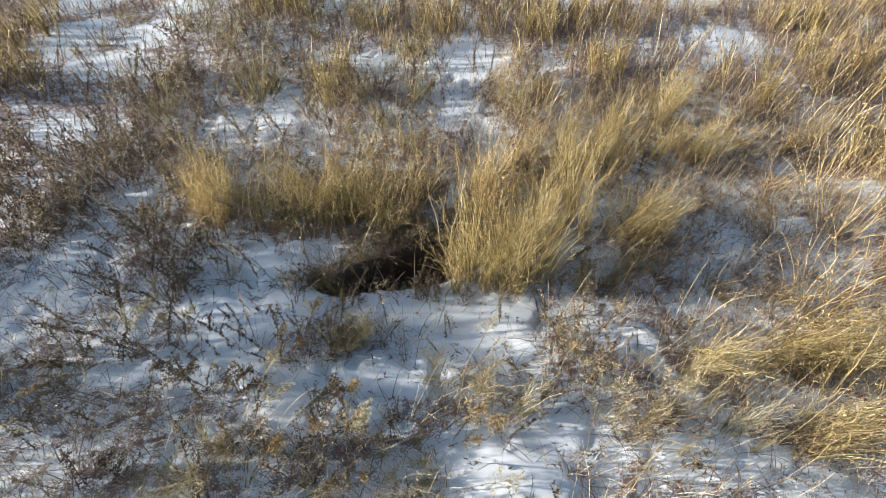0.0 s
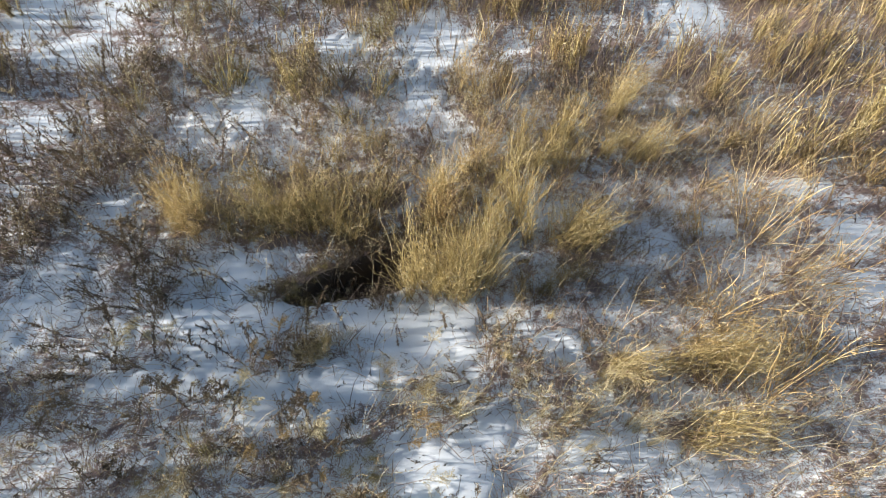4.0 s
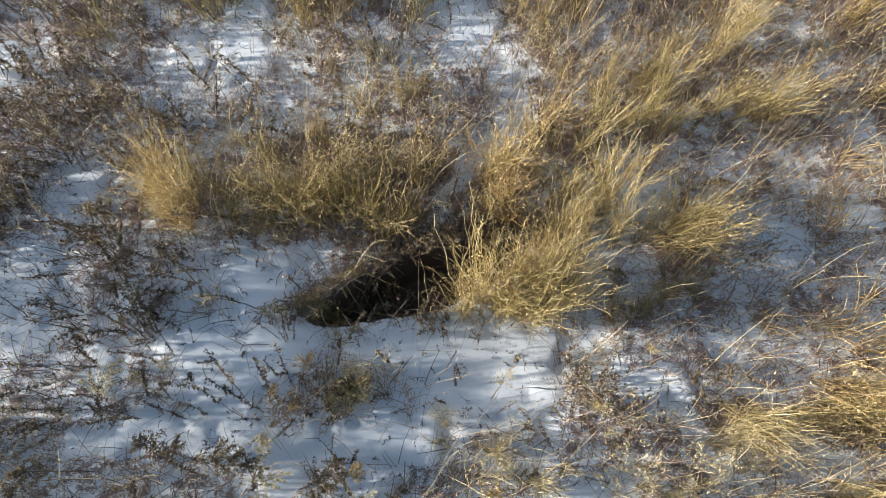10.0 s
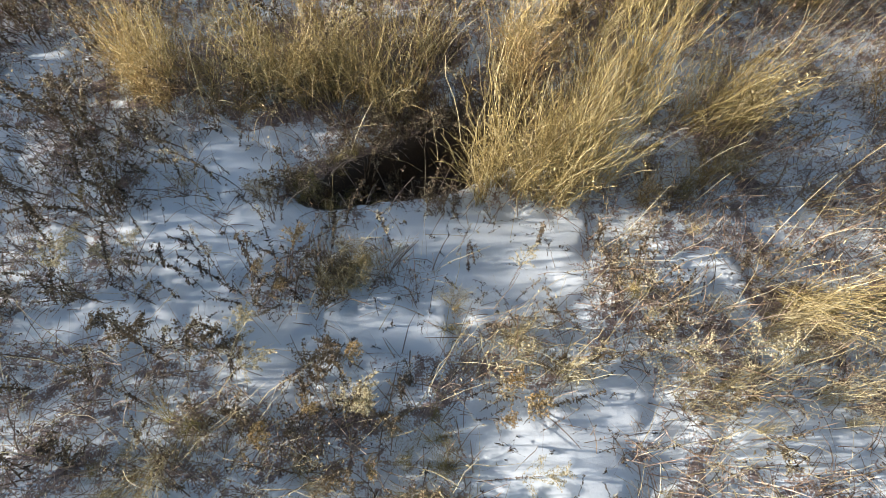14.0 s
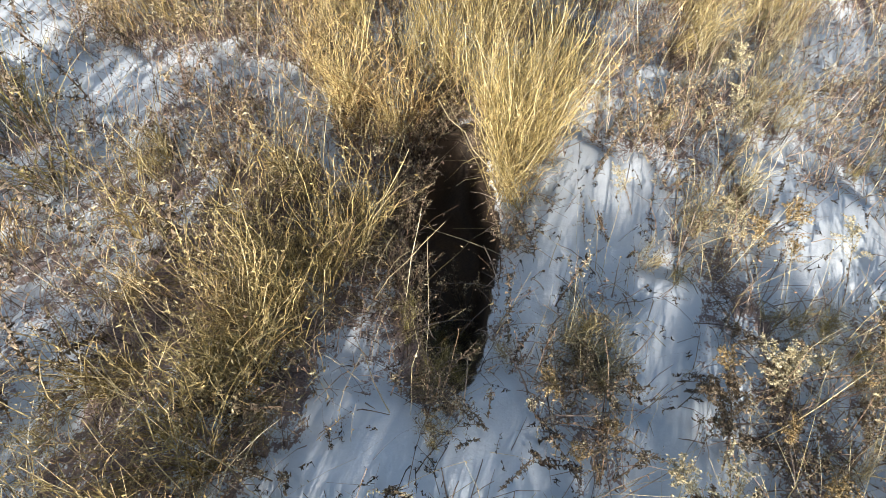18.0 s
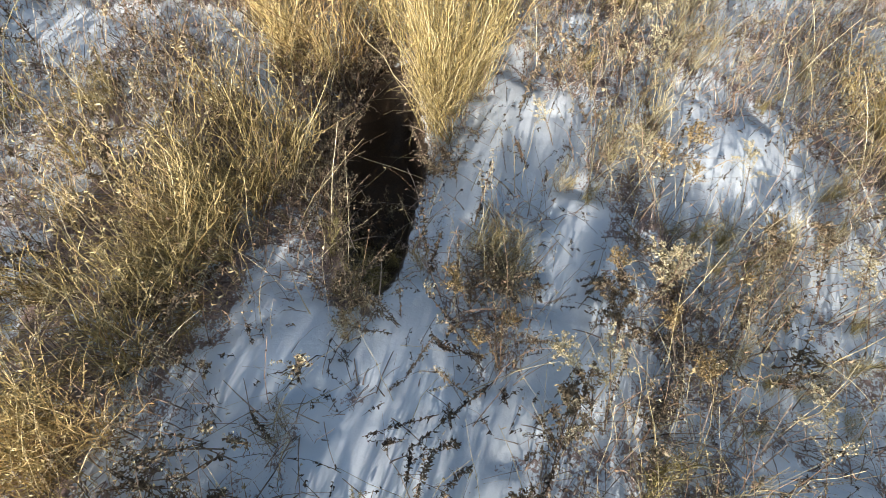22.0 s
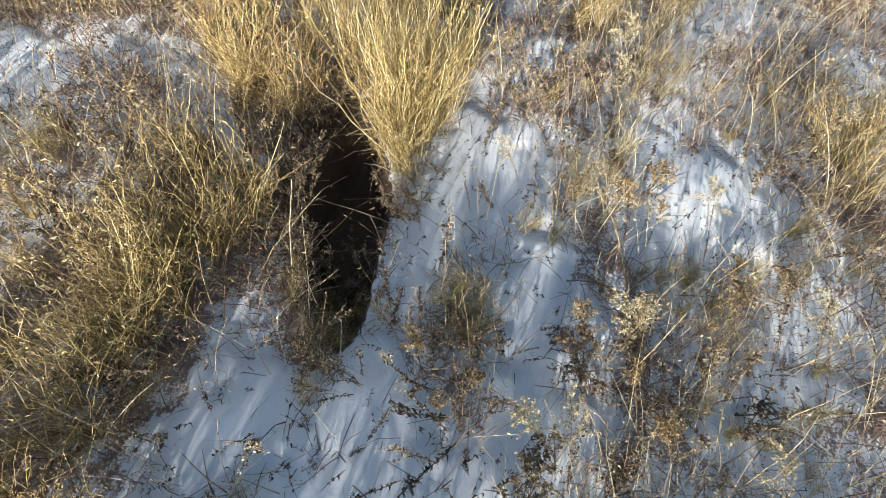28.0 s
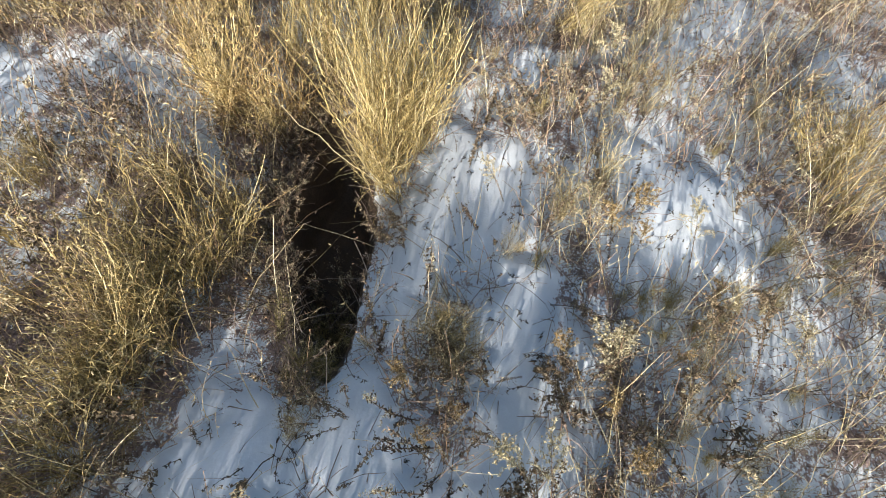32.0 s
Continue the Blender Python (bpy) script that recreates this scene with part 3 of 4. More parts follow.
def sow(table, kinds, per_area, scale=(0.85, 1.15), tip=0.0, group="tall grass"):
    for cx, cy, rx, ry, turn in table:
        n = max(1, int(round(per_area * rx * ry)))
        c, s = math.cos(radians(turn)), math.sin(radians(turn))
        for _ in range(n):
            d, q = rng.uniform(0, 6.28), math.sqrt(rng.uniform(0, 1))
            u, v = rx * q * math.cos(d), ry * q * math.sin(d)
            x, y = cx + u * c - v * s, cy + u * s + v * c
            if hollow(x, y) > -0.14:
                continue
            kind = kinds[rng.integers(0, len(kinds))]
            thing = tufts[kind][rng.integers(0, len(tufts[kind]))]
            put(thing, place(x, y, rng.normal(0, 28), rng.uniform(*scale), rng.normal(0, 5), rng.normal(tip, 5)), LABELS[kind], "dry grass", group)


CLUMP_FEET = [(1.03 + 0.066 * i, -0.13 + 0.03 * (i % 3)) for i in range(9)]
CLUMP_FEET += [(1.42 + 0.10 * (i % 4), 0.02 + 0.12 * (i // 4)) for i in range(12)]
CLUMP_FEET += [(1.70 + 0.14 * (i % 3), 0.50 + 0.20 * (i // 3)) for i in range(9)]
for i, (x, y) in enumerate(CLUMP_FEET):
    x, y = x + rng.normal(0, 0.03), y + rng.normal(0, 0.03)
    while hollow(x, y) > -0.12:
        y -= 0.02
    put(tufts["clump"][i % 3], place(x, y, rng.normal(0, 40), rng.uniform(0.72, 1.0), rng.normal(0, 4), rng.normal(2, 4)), LABELS["clump"], "dry grass", "golden clump beside the hollow")
sow(ARCHED, ["arching", "golden", "arching", "bronze"], 22, (0.6, 0.88))
sow(ARCHED, ["longarch"], 30, (0.8, 1.1))
sow(EDGE, ["bronze", "golden", "golden"], 100, (0.75, 1.0))
sow(BACK, ["golden", "golden", "leaning", "bronze"], 42, (0.8, 1.0), 5.0)
sow([(2.25, 0.12, 0.35, 0.14, 7)], ["bronze", "olive"], 110, (0.42, 0.6))
sow(LEANING, ["leaning", "leaning", "pale"], 95, (0.7, 0.9), 24.0)
sow([(-0.10, -1.80, 0.60, 0.25, 0), (0.65, -2.00, 0.50, 0.30, 0), (1.50, -2.30, 0.40, 0.30, 0), (2.30, -1.70, 0.40, 0.20, 0)], ["olive", "pale", "olive"], 62, (0.4, 0.62), 18.0)
sow(FARSTANDS, ["fargold", "farbronze", "fargold"], 12, (0.7, 1.0))


# ---- weeds ----
weeds = {
    "dark": [weed(t, k, 0, l, m) for t, k, l, m in ((0.5, 66, 0.12, DEADLEAF), (0.6, 80, 0.25, RUSSET), (0.42, 56, 0.2, DEADLEAF), (0.66, 90, 0.3, RUSSET), (0.35, 44, 0.5, DEADLEAF))],
    "plumed": [weed(t, k, p, l) for t, k, p, l in ((0.6, 34, 90, 0.2), (0.7, 36, 110, 0.35), (0.5, 30, 75, 0.1))],
    "lying": [weed(t, k, 0, l, m) for t, k, l, m in ((0.55, 62, 0.1, DEADLEAF), (0.46, 50, 0.2, UMBER), (0.62, 70, 0.15, DEADLEAF), (0.40, 44, 0.1, UMBER))],
    "bushy": [weed(t, 22, 14, l, RUSSET, s) for t, l, s in ((0.36, 0.35, 6), (0.30, 0.45, 8), (0.42, 0.3, 7))],
}
WEED_LABELS = {
    "dark": "withered weed stalk with dark curled leaves in snow",
    "plumed": "dried goldenrod stalk with pale fluffy seed plume",
    "bushy": "low russet-brown bushy dead weed on snow",
}


def spots(n, xr, yr, want, rim=-0.08):
    out = []
    while len(out) < n:
        x, y = rng.uniform(*xr), rng.uniform(*yr)
        if hollow(x, y) < rim and rng.uniform() < want(x, y):
            out.append((x, y))
    return out


def scatter(kind, at, scale=(0.8, 1.2)):
    """Weeds as things of their own."""
    for x, y in at:
        thing = weeds[kind][rng.integers(0, len(weeds[kind]))]
        put(thing, place(x, y, rng.uniform(0, 360), rng.uniform(*scale), rng.normal(0, 6), rng.normal(0, 6)), WEED_LABELS[kind], "dead weed", "dead weeds")


REST = {}


def strew(kind, at, scale=(0.8, 1.2)):
    """Weeds beyond counting, joined by what they are made of."""
    for x, y in at:
        thing = weeds[kind][rng.integers(0, len(weeds[kind]))]
        m = np.array(place(x, y, rng.uniform(0, 360), rng.uniform(*scale), rng.normal(0, 7), rng.normal(0, 7)))
        for p in thing.children_recursive:
            me = p.data
            v, q = np.empty(len(me.vertices) * 3), np.empty(len(me.loops), dtype=np.int32)
            me.vertices.foreach_get("co", v)
            me.loops.foreach_get("vertex_index", q)
            REST.setdefault(me.materials[0].name, (me.materials[0], Heap()))[1].add(v.reshape(-1, 3) @ m[:3, :3].T + m[:3, 3], q)


def off_snow(x, y):
    return 1.0 - 0.9 * bare_snow(x, y)


scatter("dark", spots(12, (-1.2, 1.9), (-1.5, 0.1), off_snow), (0.6, 0.9))
scatter("dark", spots(20, (-1.9, -0.3), (-1.6, 0.4), off_snow), (0.7, 1.1))
scatter("plumed", spots(32, (-1.8, 3.0), (-2.6, -0.2), off_snow), (0.6, 1.0))
scatter("bushy", spots(15, (-1.8, 3.0), (-2.4, 0.0), off_snow), (0.7, 1.1))
scatter("bushy", spots(22, (0.40, 1.7), (-0.35, 0.9), lambda x, y: (hollow(x, y) > -0.5) * (0.12 + 0.88 * (far_rim(x, y) > 0)), -0.02), (0.5, 0.85))
scatter("bushy", spots(9, (1.2, 1.6), (0.05, 0.6), lambda x, y: (hollow(x, y) > -0.35) * 1.0, -0.02), (0.6, 0.9))
scatter("dark", spots(12, (-0.15, 1.7), (-0.35, 0.9), lambda x, y: (hollow(x, y) > -0.5) * (0.3 + 0.7 * (far_rim(x, y) > 0)), -0.02), (0.5, 0.8))
strew("dark", spots(60, (-3.8, -1.3), (-0.3, 1.7), off_snow))
strew("bushy", spots(26, (-3.8, -1.3), (-0.2, 1.7), off_snow))
strew("dark", spots(14, (-2.8, -0.6), (-1.6, 1.0), off_snow))
strew("dark", spots(10, (-1.8, 4.2), (-3.4, -1.0), off_snow), (0.6, 1.0))
strew("plumed", spots(46, (-2.8, 4.4), (-3.4, -0.9), off_snow), (0.6, 1.0))
strew("bushy", spots(18, (-2.8, 4.0), (-3.4, 0.0), off_snow))
strew("bushy", spots(45, (-4.5, 3.0), (0.4, 3.5), off_snow))
strew("bushy", spots(60, (-9.0, 1.5), (2.0, 10.0), off_snow), (1.0, 1.6))
strew("dark", spots(140, (-9.0, 3.0), (1.0, 11.0), off_snow), (1.0, 1.5))
strew("plumed", spots(60, (-7.0, 3.0), (1.5, 8.0), off_snow), (1.0, 1.4))
strew("dark", spots(110, (-5.0, 3.0), (0.3, 4.5), off_snow))
strew("plumed", spots(50, (-5.0, 4.0), (0.5, 5.5), off_snow))
for mat, heap in REST.values():
    name = {"brown_stem": "weed_stalk_mass", "withered_leaf": "dark_leaf_mass", "russet_leaf": "brown_leaf_mass", "seed_fluff": "plume_mass"}[mat.name]
    tagged(new(name, heap.mesh(name, mat)), "dead weeds crowded over thin snow", "dead weed", kind="stuff")


# ---- plants that stand out along the strip ----
def stand(thing, x, y, rz, scale, label, category, rx=0.0, ry=0.0):
    put(thing, place(x, y, rz, scale, rx, ry), label, category, "plants along the strip")


for x, y, rz, k, v in ((0.02, -0.24, 200, 0.65, 1), (0.10, -0.21, 60, 0.6, 0), (0.05, -0.30, 20, 0.55, 2), (0.17, -0.27, 120, 0.5, 1), (0.00, -0.15, 300, 0.5, 2), (0.27, -0.30, 250, 0.4, 0), (0.10, -0.25, 140, 0.6, 2), (0.15, -0.22, 330, 0.55, 0), (0.07, -0.19, 260, 0.6, 1), (0.24, -0.06, 180, 0.5, 2), (0.18, 0.00, 40, 0.6, 1), (0.28, 0.05, 90, 0.55, 0), (0.46, -0.66, 20, 0.55, 0), (0.47, -0.78, 200, 0.5, 1), (1.93, -0.66, 20, 0.6, 0), (0.42, -0.74, 90, 0.75, 1), (0.36, -0.70, 300, 0.6, 2), (0.95, -1.39, 30, 0.55, 0), (1.00, -1.62, 10, 0.5, 1), (0.76, -1.50, 80, 0.5, 2), (0.98, -0.97, 20, 0.45, 1), (1.18, -2.04, 0, 0.6, 0), (0.92, -1.76, 10, 0.75, 1), (1.02, -1.62, 40, 0.7, 2), (0.84, -1.60, 0, 0.65, 0), (0.98, -1.50, 20, 0.6, 1)):
    stand(tufts["olive"][v], x, y, rz, k, "small tuft of drooping olive-yellow grass beside the snow strip", "dry grass")
for x, y, rz, k, v in ((1.32, -0.95, -5, 0.75, 1), (1.30, -0.99, 5, 0.8, 2), (1.55, -1.12, -15, 0.9, 2), (1.58, -1.16, -25, 0.8, 1), (2.29, -1.13, 0, 0.8, 1), (2.61, -0.80, -5, 0.7, 0), (2.72, -0.94, 5, 0.8, 1), (2.82, -1.09, 0, 0.8, 0), (2.92, -1.22, -10, 0.8, 1), (2.47, -1.31, 5, 0.7, 1), (2.16, -1.08, 0, 0.6, 2), (1.02, -1.86, -20, 0.65, 1)):
    stand(tufts["pale"][v], x, y, rz, k, "narrow tuft of pale straws rising from the snow", "dry grass")
for x, y, k, v, tip in ((1.16, -1.36, 0.7, 1, 8), (0.40, -1.72, 0.8, 1, 10), (0.44, -0.20, 0.6, 0, -12), (-0.05, -1.36, 0.8, 1, 4), (-0.43, -1.64, 0.8, 2, 5), (-0.12, -1.91, 0.9, 0, 8), (1.84, -1.47, 0.7, 1, 12)):
    stand(weeds["plumed"][v], x, y, 40 * v, k, WEED_LABELS["plumed"], "dead weed", tip, 0)
for x, y, k, v in ((0.33, -0.82, 0.9, 0), (0.41, -0.77, 0.8, 1), (0.24, -0.74, 0.7, 2), (-0.07, -0.46, 0.7, 2), (-0.55, 0.17, 0.7, 1), (1.91, -0.62, 1.2, 2), (2.44, 0.23, 0.9, 0), (-1.00, -0.51, 1.1, 2), (-0.73, -0.10, 1.2, 0), (-1.41, -0.49, 1.2, 0), (0.82, -1.32, 0.7, 1), (0.37, -1.37, 0.8, 1), (0.06, -1.48, 0.6, 0), (-0.37, -1.50, 0.6, 2), (0.95, -0.24, 0.5, 1), (1.16, -0.29, 0.4, 0), (-0.92, -0.50, 0.7, 1), (-1.22, -0.16, 0.8, 1), (-1.40, 0.02, 0.8, 2), (0.85, -0.22, 0.6, 0), (0.86, -0.29, 0.55, 2), (0.80, -0.25, 0.5, 1), (0.33, -0.83, 0.7, 1), (0.38, -0.80, 0.6, 2), (1.85, -0.52, 0.8, 1), (2.05, -0.60, 0.6, 0), (2.15, -0.75, 0.6, 2), (2.55, -0.45, 0.6, 1), (1.75, -0.75, 0.6, 2), (0.39, 0.35, 0.7, 0), (0.46, 0.30, 0.6, 1), (0.34, 0.27, 0.6, 2), (0.22, 0.24, 0.55, 1), (0.50, 0.38, 0.7, 2), (0.12, 0.30, 0.6, 0), (0.26, 0.16, 0.4, 2)):
    stand(weeds["bushy"][v], x, y, 70 * v, k, WEED_LABELS["bushy"], "dead weed")
for x, y, rz, k, v in ((0.30, -0.08, 20, 0.62, 0), (0.38, -0.04, 140, 0.6, 1), (0.33, -0.14, 260, 0.6, 2), (0.24, -0.12, 80, 0.5, 1), (0.42, -0.15, 300, 0.5, 0)):
    stand(tufts["olive"][v], x, y, rz, k, "drooping olive-yellow grass growing out of the earth hollow", "dry grass")
for x, y, k, v in ((0.45, -0.08, 0.9, 0), (0.52, 0.02, 0.8, 1), (0.58, -0.06, 0.7, 2), (0.36, 0.02, 0.8, 2)):
    stand(weeds["bushy"][v], x, y, 50 * v, k, "thin brown weed growing out of the earth hollow", "dead weed")
stand(weeds["plumed"][0], 0.60, -0.17, 70, 0.55, WEED_LABELS["plumed"], "dead weed", -8, -20)
DARK_SPOTS = (
    (-0.34, -0.86), (-0.44, -0.83), (-0.06, -0.70), (0.10, -0.94), (-0.10, -0.96), (-0.58, -0.80), (0.66, -0.72), (1.00, -0.74), (1.41, -0.44), (1.70, -0.63),
    (2.14, -0.67), (-0.81, -1.04), (-1.07, -0.66), (-1.20, -0.77), (0.50, -1.06), (2.19, -0.76), (2.50, -0.54), (2.03, 0.07), (1.80, 0.00), (-0.32, -0.57),
    (-0.69, -0.90), (0.34, -0.99), (-0.01, -0.67), (-0.24, -0.61), (0.93, -0.59), (1.08, -0.59), (1.16, -0.93), (0.39, -1.42), (0.29, -0.59), (0.19, -0.47), (0.58, -1.22),
)
for i, (x, y) in enumerate(DARK_SPOTS):
    stand(weeds["dark"][i % 5], x, y, 77 * i, 0.55 + 0.5 * ((i * 7) % 10) / 10 if x < 0.2 else 0.4 + 0.25 * (i % 3), WEED_LABELS["dark"], "dead weed", 9 * (i % 3 - 1), 7 * (i % 4 - 1.5))


LYING_SPOTS = (     # feet of the stalks that lie half over across the strip
    (-0.37, -0.91), (-0.20, -0.88), (-0.08, -0.93), (-0.02, -0.85), (-0.42, -0.98), (-0.55, -1.01), (0.05, -0.76), (0.21, -0.92), (-0.83, -0.70), (-0.74, -0.65), (-0.30, -0.80),
    (0.32, -0.83), (0.37, -0.80), (0.64, -0.74), (-0.76, -0.48), (1.05, -0.63), (0.97, -0.54), (1.28, -0.80), (1.70, -0.42), (2.05, -0.55), (2.30, -0.62), (1.62, -0.22), (2.62, -0.60),
)
for i, (x, y) in enumerate(LYING_SPOTS):
    kind = "plumed" if i % 5 == 1 else "lying"
    stand(weeds[kind][i % len(weeds[kind])], x, y, 25 * (i % 3 - 1), 0.72 + 0.07 * (i % 5) if x < 0.3 else 0.50 + 0.06 * (i % 4), "half-fallen weed stalk with curled brown leaves lying across snow", "dead weed", -14 - 6 * (i % 3), (-26 if x < 0.3 else -4) - 5 * (i % 4))


rods = {
    "cream": [goldenrod(t, l, b, n, PLUME, m) for t, l, b, n, m in ((0.55, 0.3, 0.9, 16, DEADLEAF), (0.48, 0.5, 0.8, 13, RUSSET), (0.75, 1.0, 0.45, 20, RUSSET))],
    "ochre": [goldenrod(t, l, b, n, OCHRE, m) for t, l, b, n, m in ((0.50, 0.4, 0.9, 15, RUSSET), (0.42, 0.6, 0.8, 13, DEADLEAF), (0.55, 0.2, 1.1, 16, RUSSET))],
    "rust": [goldenrod(t, l, b, n, RUSTFLUFF, THATCH) for t, l, b, n in ((0.42, 0.7, 0.7, 16), (0.50, 0.9, 0.5, 18), (0.36, 0.5, 1.0, 13))],
}
ROD_LABELS = {
    "cream": "arching goldenrod stalk with cream-coloured fluffy plume",
    "ochre": "arching goldenrod stalk with ochre-yellow seed plume",
    "rust": "bent goldenrod stalk with rust-brown seed plume on snow",
}
ROWS = {
    "cream": ((-0.05, -1.31, 70, 0, 0.7), (-1.08, -1.10, 60, 1, 1.0), (1.27, -0.69, 60, 1, 0.55), (0.47, -1.47, 20, 0, 0.9), (0.51, -1.55, 60, 1, 0.8), (0.97, -1.32, 30, 2, 0.7), (-0.08, -1.37, 25, 1, 0.8), (1.17, -1.67, 10, 2, 0.8), (-0.08, -2.13, 15, 2, 0.9), (1.86, -0.90, 40, 0, 0.6), (1.62, -1.04, 6, 2, 1.2), (2.05, -1.00, 8, 2, 1.15), (-0.70, -0.92, 150, 0, 0.7), (0.66, -2.24, 15, 2, 0.9), (-0.79, -0.83, 60, 1, 0.5)),
    "ochre": ((1.19, -1.26, -20, 0, 0.8), (1.10, -1.30, 20, 1, 0.8), (0.01, -0.98, 40, 0, 0.6), (0.10, -0.76, 70, 2, 0.6), (0.31, -0.86, 80, 1, 0.6), (0.39, -1.29, 30, 0, 0.8), (0.46, -1.36, -20, 1, 0.8), (-0.14, -0.88, 30, 0, 0.6), (0.06, -1.74, 40, 0, 0.9), (0.28, -1.50, 20, 2, 0.9), (0.63, -1.61, -40, 2, 0.8), (0.90, -1.78, 0, 1, 0.9), (-1.04, -0.61, 110, 2, 0.8), (-0.65, -1.01, 40, 1, 0.4), (1.14, -1.40, 0, 1, 0.7)),
    "rust": ((-0.45, -1.25, 10, 0, 1.0), (-0.30, -1.25, 170, 1, 0.9), (-0.84, -1.32, 20, 1, 1.0), (-0.99, -1.36, 190, 0, 0.9), (-0.22, -1.24, 0, 2, 0.9), (-0.56, -1.50, 160, 0, 0.6), (0.62, -1.40, -30, 2, 0.8), (1.29, -1.14, 10, 0, 0.7), (1.61, -1.12, 30, 2, 0.7), (2.10, -1.20, 0, 0, 0.8), (0.16, -1.40, 40, 1, 0.9), (0.21, -1.32, 20, 0, 0.8), (0.40, -1.74, 0, 2, 1.0), (0.31, -1.55, 30, 1, 0.9), (0.73, -2.03, 10, 1, 1.0), (0.71, -1.87, 20, 0, 0.9), (0.12, -0.72, 20, 2, 0.5)),
}
for kind, row in ROWS.items():
    for x, y, rz, v, k in row:
        stand(rods[kind][v], x, y, rz, k, ROD_LABELS[kind], "dead weed")
wisps = [shrublet(0.42, PALE), shrublet(0.34, GOLDEN)]
for x, y, rz, v, k in ((0.46, -0.72, 0, 0, 0.85), (0.52, -0.66, 130, 1, 0.8), (0.40, -0.80, 60, 0, 0.8), (1.30, -1.00, 20, 0, 0.6), (1.88, -0.64, 200, 1, 0.9), (0.62, -0.60, 90, 0, 0.6), (-0.62, -0.30, 250, 0, 0.6), (2.15, -1.25, 30, 0, 1.0), (2.40, -1.10, 90, 0, 1.1), (-0.16, -0.28, 160, 1, 0.5), (-0.13, -0.34, 40, 0, 0.7), (-0.20, -0.33, 100, 1, 0.6), (0.26, -0.42, 10, 1, 0.7), (0.36, -0.82, 200, 0, 0.8), (0.30, -0.84, 20, 1, 0.8), (0.98, -0.82, 60, 0, 0.7), (1.01, -0.86, 140, 1, 0.6), (0.46, -0.64, 10, 0, 0.8), (1.95, -0.30, 80, 0, 0.7), (2.25, -0.25, 190, 1, 0.7), (2.35, -0.70, 30, 0, 0.6)):
    stand(wisps[v], x, y, rz, k, "wispy straw-coloured bushlet with hair-thin twigs in snow", "dead shrub")
tufts["rods"], tufts["wisps"] = [r for some in rods.values() for r in some], wisps


# ---- the uncountable rest: thin stems, thatch and far grass ----
def field(name, label, mat, per_m2, xr, yr, want, tall, wide, lean=(0.0, 0.5), bend=(0.1, 1.0), leafy=0, points=5, aim=None, fleck=1.0):
    n = int(per_m2 * (xr[1] - xr[0]) * (yr[1] - yr[0]))
    x, y = rng.uniform(*xr, n), rng.uniform(*yr, n)
    keep = (rng.uniform(0, 1, n) < want(x, y)) & (hollow(x, y) < -0.02)
    x, y = x[keep], y[keep]
    n = len(x)
    base = np.stack([x, y, height(x, y) - 0.01], 1)
    az = rng.uniform(0, 6.28, n) if aim is None else rng.normal(aim, 0.9, n)
    t = rng.uniform(*tall, n)
    lines = arcs(base, t, az, rng.uniform(*lean, n), rng.uniform(*bend, n), 0.05, points)
    h = Heap()
    strips(h, lines, rng.uniform(*wide, n), 0.6)
    if leafy:
        k = n * leafy
        flecks(h, along(lines, np.repeat(np.arange(n), leafy), rng.uniform(0.15, 1, k)), fleck * rng.uniform(0.008, 0.026, k), fleck * rng.uniform(0.003, 0.009, k), 0.3, 0.8)
    return tagged(new(name, h.mesh(name, mat)), label, "dry grass", kind="stuff")


def thick(x, y):
    strip = smooth(inside(STRIP + TONGUE + MOUND, x, y), -0.1, 0.25)
    return np.clip(1 - bare_snow(x, y) * (0.80 + 0.19 * strip), 0, 1) * np.clip(0.75 + 0.35 * waves(x, y, 3), 0.1, 1)


def goldness(x, y):
    g = smooth(inside(STANDS + FARSTANDS, x, y), -1.0, 0.3)
    return np.clip(g + 0.25 * smooth(x + 0.6 * y, 1.5, 4.0), 0, 1) * np.clip(1 - 0.95 * bare_snow(x, y), 0, 1) 


NEARX, NEARY = (-2.8, 4.6), (-3.4, 3.2)
field("thatch", "matted grey-brown dead grass poking through snow", THATCH, 1000, NEARX, NEARY, lambda x, y: thick(x, y) * (1 - 0.55 * smooth(inside(ARCHED + EDGE, x, y), -0.8, 0.2)), (0.06, 0.28), (0.004, 0.008), (0.2, 1.2), (0.2, 1.4), 0, 4)
field("thin_stems", "thin brown dead weed stems with small leaves", TWIG, 150, NEARX, NEARY, lambda x, y: thick(x, y) * 0.8, (0.15, 0.5), (0.0025, 0.0045), (0.0, 0.4), (0.0, 0.6), 4)
field("golden_grass", "loose bronze and golden dry grass stems over snow", BRONZE, 190, NEARX, NEARY, lambda x, y: goldness(x, y) * (0.3 + 0.7 * smooth(waves(x, y, 5, 20), -0.4, 0.5)), (0.2, 0.55), (0.0022, 0.0045), (0.0, 0.4), (0.1, 1.3), 3, 6)
field("pale_grass", "pale thin straw stems leaning over snow", PALE, 200, NEARX, NEARY, lambda x, y: thick(x, y) * (0.55 + 0.45 * (y < -0.9)), (0.2, 0.6), (0.0022, 0.0045), (0.1, 0.8), (0.0, 0.9), 2, 6, 0.15)
